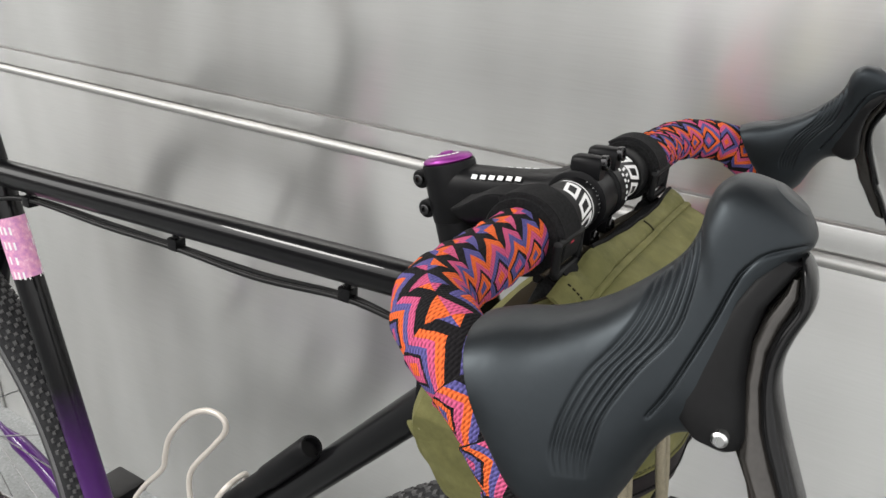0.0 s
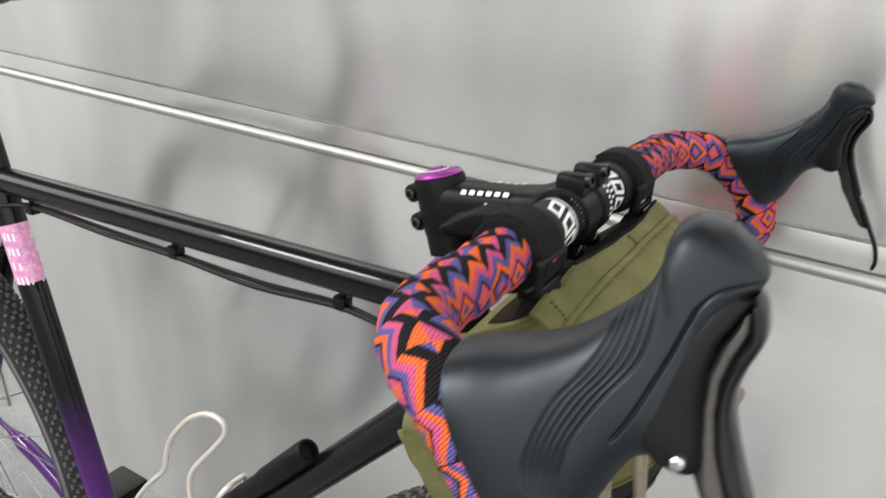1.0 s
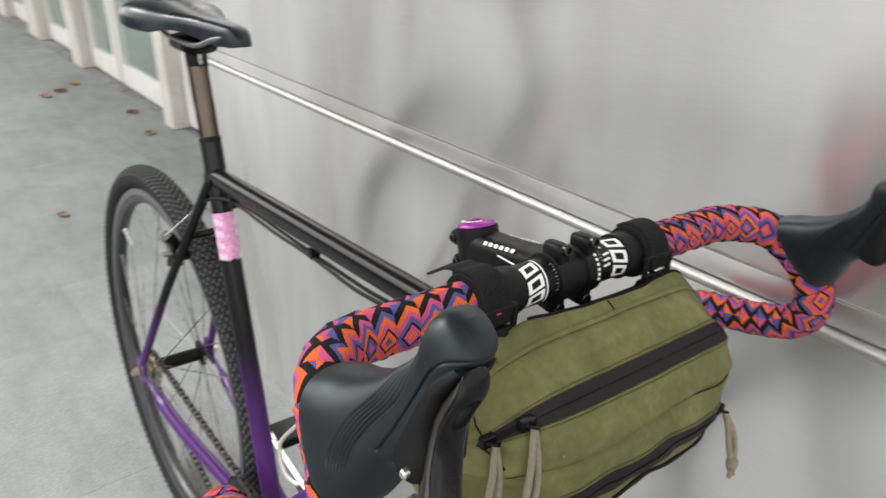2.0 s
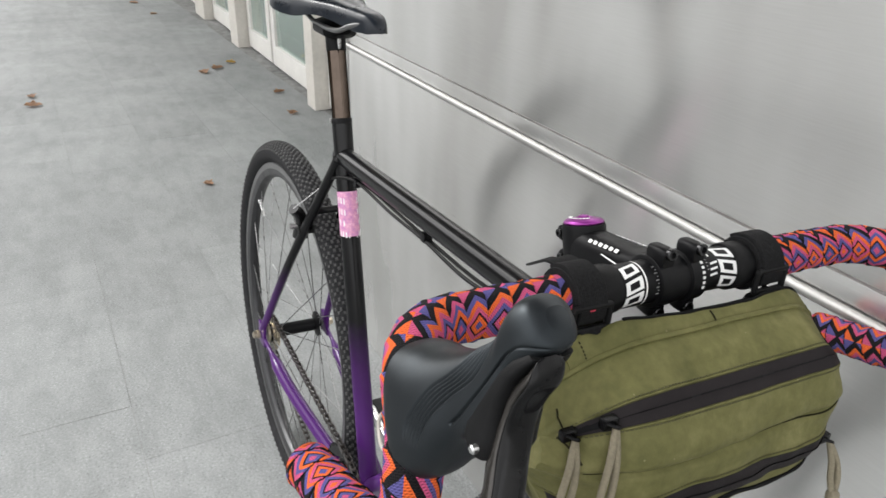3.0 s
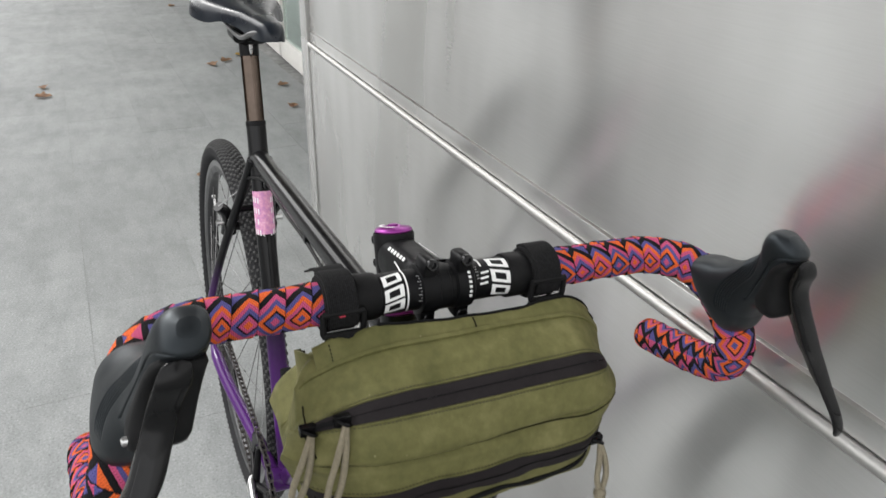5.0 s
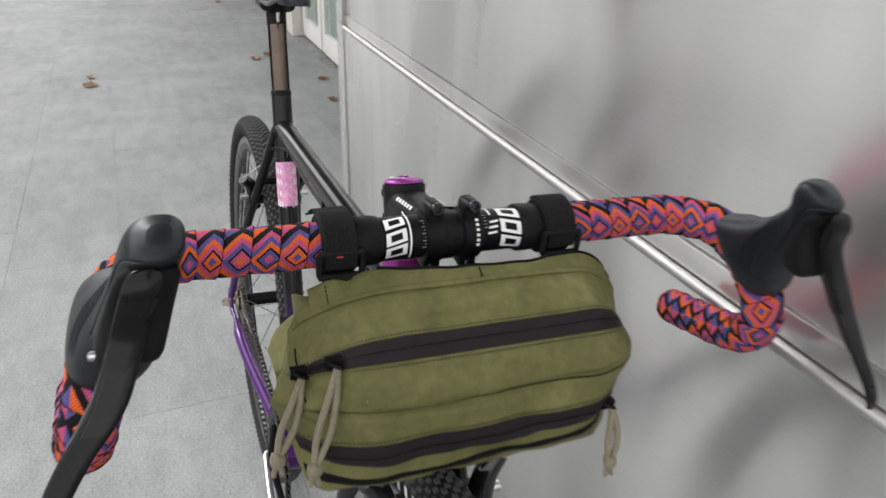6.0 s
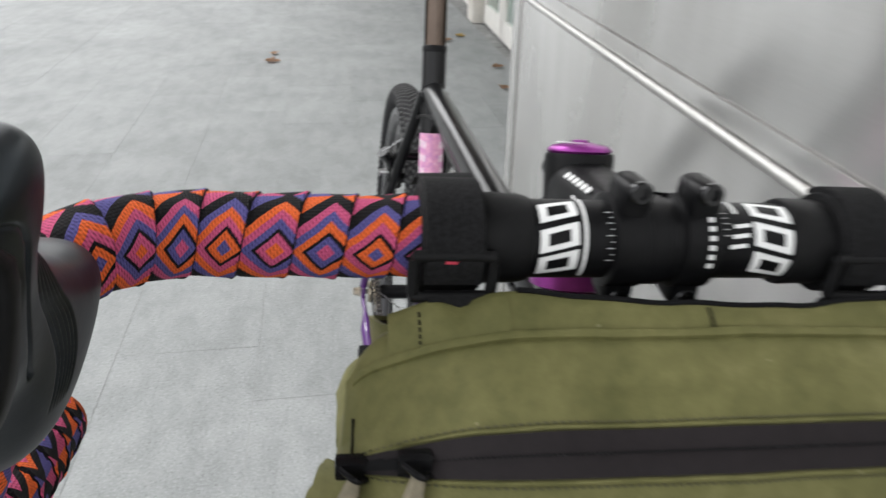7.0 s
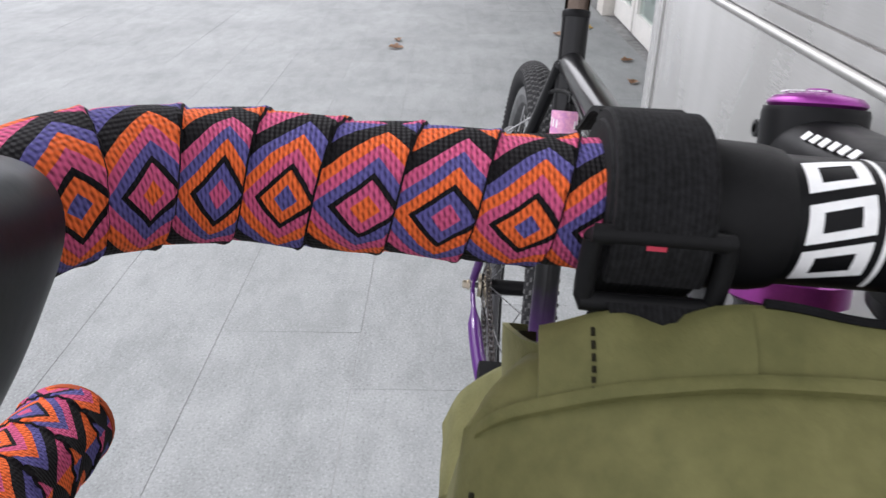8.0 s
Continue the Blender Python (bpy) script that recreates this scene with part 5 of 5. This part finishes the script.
part("bottom_binding", band(Z2 + ZL + 0.013, Z2 + ZL + 0.024, -0.97, 0.97, 0.0014, 70, dip=lambda q: sag(q) + droop2(q)), velcro, bag, "black binding tape")
part("top_lining", band(FT - 0.120, FT - 0.045, -0.80, 0.97, 0.0010, 60), lining, bag, "dark brown lining behind the collar")
part("top_binding", band(FT - 0.040, FT - 0.022, -0.78, 0.97, 0.0016, 60), velcro, bag, "black binding tape along the top edge")


def collar_line(y, up, out=0.0):
    """A place on the collar that stands along the panel's rear edge: up runs from its seam to its top edge."""
    q = y / 0.136
    base = bag_point(FT, q, 0.0)
    low = math.exp(-((y - 0.030) / 0.075) ** 2)
    lift = 0.0100 + 0.0006 * math.sin(y * 70 + 1.0) + 0.0004 * math.sin(y * 190) - 0.0060 * low - 0.0042 * math.exp(-((y + 0.083) / 0.0075) ** 2)
    return base + Vector((-0.0020 - (0.0120 - 0.0050 * low) * up + 0.0016 * math.sin(3.1 * up) + out, 0, 0.0006 + lift * up))



def collar_sheet(y0, y1, up0, up1, out, thick, n=60, m=5):
    bm = bmesh.new()
    rows = []
    for i in range(n + 1):
        y = y0 + (y1 - y0) * i / n
        ups = [up0 + (up1 - up0) * j / m for j in range(m + 1)]
        rows.append([bm.verts.new(collar_line(y, u, out)) for u in ups] + [bm.verts.new(collar_line(y, u, out - thick)) for u in reversed(ups)])
    k = len(rows[0])
    for p, r in zip(rows, rows[1:]):
        for j in range(k):
            bm.faces.new((p[j], p[(j + 1) % k], r[(j + 1) % k], r[j]))
    bm.faces.new(rows[0]), bm.faces.new(rows[-1][::-1])
    bmesh.ops.recalc_face_normals(bm, faces=bm.faces)
    return bm


part("collar", collar_sheet(-0.113, 0.131, -0.25, 1.0, 0.0012, 0.0034), canvas, bag, "olive canvas collar behind the top panel")
part("collar_patch", collar_sheet(-0.1135, -0.066, -0.05, 1.04, 0.0024, 0.0016, 16), canvas, bag, "stitched canvas patch")
part("collar_binding", sweep([collar_line(-0.062 + 0.193 * i / 60, 1.05, -0.0012) for i in range(61)], 0.0013, 8), velcro, bag, "black edge binding")
part("centre_tick", sweep([collar_line(0.0126, -0.1 + 0.22 * k, 0.0014) for k in range(6)], 0.0007, 6), dark_thread, bag, "short black stitched line at the middle")
for k in range(6):
    part("patch_stitch", sweep([collar_line(-0.1005, 0.02 + 0.17 * k, 0.0027), collar_line(-0.1005, 0.12 + 0.17 * k, 0.0027)], 0.0005, 6), dark_thread, bag)
for k in range(8):
    y = -0.1005 + 0.0042 * k
    part("patch_stitch", sweep([collar_line(y, 0.02, 0.0027), collar_line(y + 0.0028, 0.02, 0.0027)], 0.0005, 6), dark_thread, bag)
for s in (-1, 1):
    # webbing strap doubled over a keeper round the bar
    y, w = s * 0.086, 0.0120
    strap = part("bar_strap", lathe([(-w, 0.0185), (-w, 0.0206), (-w + 0.0012, 0.0214), (w - 0.0012, 0.0214), (w, 0.0206), (w, 0.0185)], BAR + Vector((0, y, 0)), (0, 1, 0), 56), webbing, bag, "black hook-and-loop strap round the bar")
    # second turn of the strap, which ends above the keeper
    turn_bm = bmesh.new()
    arc = []
    for k in range(29):
        a = radians(-20 + 150 * k / 28)
        r = 0.0232 - 0.0012 * (k / 28)
        p = BAR + Vector((r * math.cos(a), y, r * math.sin(a)))
        o = Vector((math.cos(a), 0, math.sin(a))) * 0.0016
        arc.append([turn_bm.verts.new(p + o * h + Vector((0, e * (w - 0.0008), 0))) for e, h in ((-1, -1), (1, -1), (1, 0.6), (0.94, 1), (-0.94, 1), (-1, 0.6))])
    for p, q in zip(arc, arc[1:]):
        for k in range(6):
            turn_bm.faces.new((p[k], p[(k + 1) % 6], q[(k + 1) % 6], q[k]))
    turn_bm.faces.new(arc[0]), turn_bm.faces.new(arc[-1][::-1])
    bmesh.ops.recalc_face_normals(turn_bm, faces=turn_bm.faces)
    part("strap_lap", turn_bm, webbing, strap)
    part("strap_pad", lathe([(-0.010, 0.0160), (-0.0095, 0.0178), (-0.008, 0.0184), (0.006, 0.0180), (0.010, 0.0172), (0.0105, 0.0160)], BAR + Vector((0, y - s * 0.0215, 0)), (0, 1, 0), 48), side_plastic, strap, "smooth black rubber pad under the strap")
    loop = [BAR + Vector((0.0242 - 0.002 * abs(u), y + u * (w + 0.0028), -0.0055 + v * 0.0085)) for u, v in ((-1, -0.8), (-1, 0.8), (-0.85, 1), (0.85, 1), (1, 0.8), (1, -0.8), (0.85, -1), (-0.85, -1))]
    part("strap_keeper", sweep(glide(loop, 5, True), 0.0024, 12, up=(1, 0, 0), closed=True), side_plastic, strap, "black plastic keeper loop")
    part("strap_tab", loft([((0.955, y, 0.907), (0.950, y, 0.902), w * 0.9), ((0.964, y, 0.904), (0.945, y, 0.890), w), ((0.966, y, 0.894), (0.940, y, 0.878), w)], 4, 20), webbing, strap)
# the strap's lower run, tucked behind the collar's notch
drop = bmesh.new()
rows = []
for i in range(9):
    t = i / 8
    c = (BAR + Vector((0.0222, 0, -0.012))).lerp(collar_line(-0.083, 0.45, -0.0032), t)
    hw = 0.0112 * (1 - 0.80 * t ** 2)
    rows.append([drop.verts.new((c.x + e * 0.0011, -0.0850 + k * hw, c.z)) for k, e in ((-1, 1), (1, 1), (1, -1), (-1, -1))])
for p, r in zip(rows, rows[1:]):
    for k in range(4):
        drop.faces.new((p[k], p[(k + 1) % 4], r[(k + 1) % 4], r[k]))
drop.faces.new(rows[0]), drop.faces.new(rows[-1][::-1])
bmesh.ops.recalc_face_normals(drop, faces=drop.faces)
part("strap_run", drop, webbing, bag, "black webbing tucked behind the collar")
# the collar's end, folded back round the corner of the bag
# the inner dark brown sheet is painted shadow between the fold's layers
for inset, mat, name, label in ((0.0, canvas, "collar_end", "olive canvas fold at the collar's end"), (0.0030, lining, "collar_lining", "dark brown sheet standing in for shadow inside the fold")):
    fold_bm = bmesh.new()
    rows = []
    for q in glide([(0.9640, -0.1080, 0.899), (0.9560, -0.1125 + inset, 0.895), (0.9420, -0.1152 + inset, 0.889), (0.9280, -0.1140 + inset, 0.881), (0.9160, -0.1070 + inset, 0.873)], 5):
        top = q.z - 0.8 * inset
        rows.append([fold_bm.verts.new(v) for v in ((q.x, q.y, top), (q.x, q.y + 0.0018, top), (q.x, q.y + 0.0050, top - 0.030), (q.x, q.y + 0.0030, top - 0.030))])
    for p, r in zip(rows, rows[1:]):
        for k in range(4):
            fold_bm.faces.new((p[k], p[(k + 1) % 4], r[(k + 1) % 4], r[k]))
    fold_bm.faces.new(rows[0]), fold_bm.faces.new(rows[-1][::-1])
    bmesh.ops.recalc_face_normals(fold_bm, faces=fold_bm.faces)
    part(name, fold_bm, mat, bag, label)
part("strap_label", box((-0.0004, -0.0022, -0.0014), (0.0004, 0.0022, 0.0014), 0, None, Matrix.Translation(BAR + Vector((0.0242, -0.0875, 0.0006)))), red_tag, bag, "tiny red woven tag")
# loose strap end sticking up behind the bar
tail = bmesh.new()
rows = []
for i in range(14):
    t = i / 13
    x = BAR.x - 0.012 - 0.030 * t
    z = BAR.z + 0.0190 - 0.011 * t + 0.0020 * math.sin(t * 5)
    rows.append([tail.verts.new((x, -0.086 + w, z + h + 0.0012 * w / 0.011 * t)) for w, h in ((-0.0112, 0), (0.0112, 0), (0.0112, 0.0014), (-0.0112, 0.0014))])
for p, r in zip(rows, rows[1:]):
    for k in range(4):
        tail.faces.new((p[k], p[(k + 1) % 4], r[(k + 1) % 4], r[k]))
tail.faces.new(rows[0]), tail.faces.new(rows[-1][::-1])
bmesh.ops.recalc_face_normals(tail, faces=tail.faces)
part("strap_tail", tail, webbing, bag, "loose strap end")


part("side_webbing", box((0.8930, -0.1172, 0.800), (0.9080, -0.1080, 0.842), 0.002), velcro, bag, "short black webbing loop")
part("side_pocket", loft([((0.8890, -0.1170, 0.8030), (0.9150, -0.1080, 0.7620), 0.0030), ((0.8960, -0.1190, 0.8070), (0.9180, -0.1100, 0.7580), 0.0058), ((0.9240, -0.1220, 0.8180), (0.9360, -0.1120, 0.7540), 0.0064), ((0.9480, -0.1240, 0.8260), (0.9540, -0.1140, 0.7540), 0.0040)], 3, 32), canvas, bag, "olive canvas side pocket")
for path in ([(Z1 - 0.060 + 0.007 * k, -0.955 + 0.002 * k) for k in range(7)], [(Z1 + 0.020 + 0.010 * k, -0.955 + 0.018 * k) for k in range(6)]):
    part("corner_seam", sweep([bag_point(f, q, 0.0004) for f, q in path], 0.0007, 6), dark_thread, bag)


def zip_pull(f, q, hang, dip, spread=0.0):
    """A black slider with a looped cord that ends in a knot."""
    at = bag_point(f + dip(q), q, 0.003)
    turn = Matrix.Translation(at)
    slider = part("zip_slider", box((-0.003, -0.007, -0.0038), (0.0032, 0.005, 0.0038), 0.0016, None, turn), black_gloss, bag, "black zip slider")
    part("slider_bail", sweep(glide([at + Vector((0.003, -0.005, 0.002)), at + Vector((0.008, 0, 0.001)), at + Vector((0.005, 0.004, -0.002))], 5), 0.0013, 8), black_gloss, slider)
    top = at + Vector((0.006, 0, 0))
    low = top + Vector((0.020, spread, -hang))
    for s in (-1, 1):
        part("pull_cord", sweep(glide([top, top.lerp(low, 0.3) + Vector((0.003, s * 0.0028, 0)), top.lerp(low, 0.65) + Vector((0.002, s * 0.0042, 0)), low], 6), 0.0024, 10), cord, slider, "faded olive pull cord")
    kb = bmesh.new()
    bmesh.ops.create_icosphere(kb, subdivisions=2, radius=0.0052)
    for v in kb.verts:
        v.co *= 1 + 0.25 * noise.noise(v.co * 320)
        v.co.z *= 1.25
        v.co += low
    part("cord_knot", kb, cord, slider, "knotted cord end")
    for s in (-1, 1):
        part("cord_end", sweep([low, low + Vector((0.001, s * 0.003, -0.012))], 0.0018, 8), cord, slider)


zip_pull(Z1, -0.92, 0.047, droop1, -0.020)
zip_pull(Z1, -0.745, 0.062, droop1, -0.019)
zip_pull(Z2, 0.80, 0.034, droop2, -0.008)

# ---- fallen leaves ----


def fallen_leaf(x, y, size, turn, mat, label):
    bm = bmesh.new()
    n = 10
    mid, up, lo = [], [], []
    for i in range(n + 1):
        t = i / n
        w = size * 0.36 * math.sin(math.pi * t ** 0.8) * (1 + 0.35 * math.sin(t * 17))
        curl = size * 0.22 * (t - 0.5) ** 2
        mid.append(bm.verts.new((size * (t - 0.5), 0, 0.004 + curl)))
        up.append(bm.verts.new((size * (t - 0.5), w, 0.006 + curl + w * 0.45)))
        lo.append(bm.verts.new((size * (t - 0.5), -w, 0.005 + curl + w * 0.3)))
    for i in range(n):
        bm.faces.new((mid[i], mid[i + 1], up[i + 1], up[i]))
        bm.faces.new((lo[i], lo[i + 1], mid[i + 1], mid[i]))
    geo = bmesh.ops.solidify(bm, geom=list(bm.faces), thickness=0.0012)
    bmesh.ops.transform(bm, matrix=Matrix.Rotation(turn, 4, "Z"), verts=bm.verts)
    ob = single("fallen_leaf", bm, mat, label, "leaf", "", "leaves on the paving")
    ob.location = (x * U, y * U, 0.0005)
    return ob


for x, y, size, turn, mat in ((-4.82, -0.165, 0.07, 0.3, leaf_brown), (-4.60, -0.157, 0.10, 1.4, leaf_brown), (-5.19, 1.017, 0.10, 2.1, leaf_brown), (-5.34, 1.138, 0.08, 0.9, leaf_yellow),
                             (-5.09, 0.900, 0.10, 0.2, leaf_brown), (-4.39, 1.238, 0.08, 1.9, leaf_brown), (-3.90, 1.180, 0.08, 2.6, leaf_brown), (-2.96, 0.521, 0.055, 0.6, leaf_brown),
                             (-8.55, 0.823, 0.10, 1.0, leaf_brown), (-7.74, 0.921, 0.08, 2.0, leaf_brown)):
    fallen_leaf(x, y, size, turn, mat, "curled yellow leaf on the paving" if mat is leaf_yellow else "dry brown fallen leaf on the paving")

# ---- paving, slab by slab ----
pavement = tagged(new("pavement"), "grey stone paving in staggered slabs", "pavement", "", "structure")
SW, SL, GAP = 0.348, 0.69, 0.0013
PAVE = Matrix.Translation((-1.3 * U, 0.047 * U, 0)) @ Matrix.Rotation(radians(1.6), 4, "Z")


def slab_mesh(name, w, l):
    bm = bmesh.new()
    bmesh.ops.create_cube(bm, size=1)
    for v in bm.verts:
        k = 1.0 if v.co.z < 0 else 0.0
        v.co = Vector((v.co.x * (l - 0.5 * GAP * (1 - 0.3 * k)), v.co.y * (w - GAP * (1 - 0.3 * k)), (v.co.z - 0.5) * 0.03))
    return finish(name, bm, slab_stone)


slab_data = slab_mesh("slab", SW, SL)
far = bmesh.new()
rng = random.Random(11)
for r in range(-40, 4):
    y = SW * (r + 0.5)
    off = (0.0, 0.33, 0.14, 0.47)[r % 4]
    for c in range(-40, 40):
        x = 0.035 + off + SL * (c + 0.5)
        if -5.3 < x < 1.9 and -2.65 < y < 1.35:
            ob = new("slab", slab_data)
            ob.parent = pavement
            ob.matrix_basis = PAVE @ Matrix.Translation((x * U, y * U, rng.uniform(-0.0003, 0.0004))) @ Matrix.Rotation(rng.uniform(-0.002, 0.002), 4, "X")
        else:
            z = rng.uniform(-0.0003, 0.0004)
            a, b = SL / 2 - GAP / 2, SW / 2 - GAP / 2
            top = [far.verts.new((x + i * a, y + j * b, z)) for i, j in ((-1, -1), (1, -1), (1, 1), (-1, 1))]
            low = [far.verts.new((v.co.x, v.co.y, -0.02)) for v in top]
            far.faces.new(top)
            for k in range(4):
                far.faces.new((top[k], low[k], low[(k + 1) % 4], top[(k + 1) % 4]))
far_ob = new("far_slabs", finish("far_slabs", far, slab_stone))
far_ob.parent = pavement
far_ob.matrix_basis = PAVE
tagged(far_ob, kind="stuff")
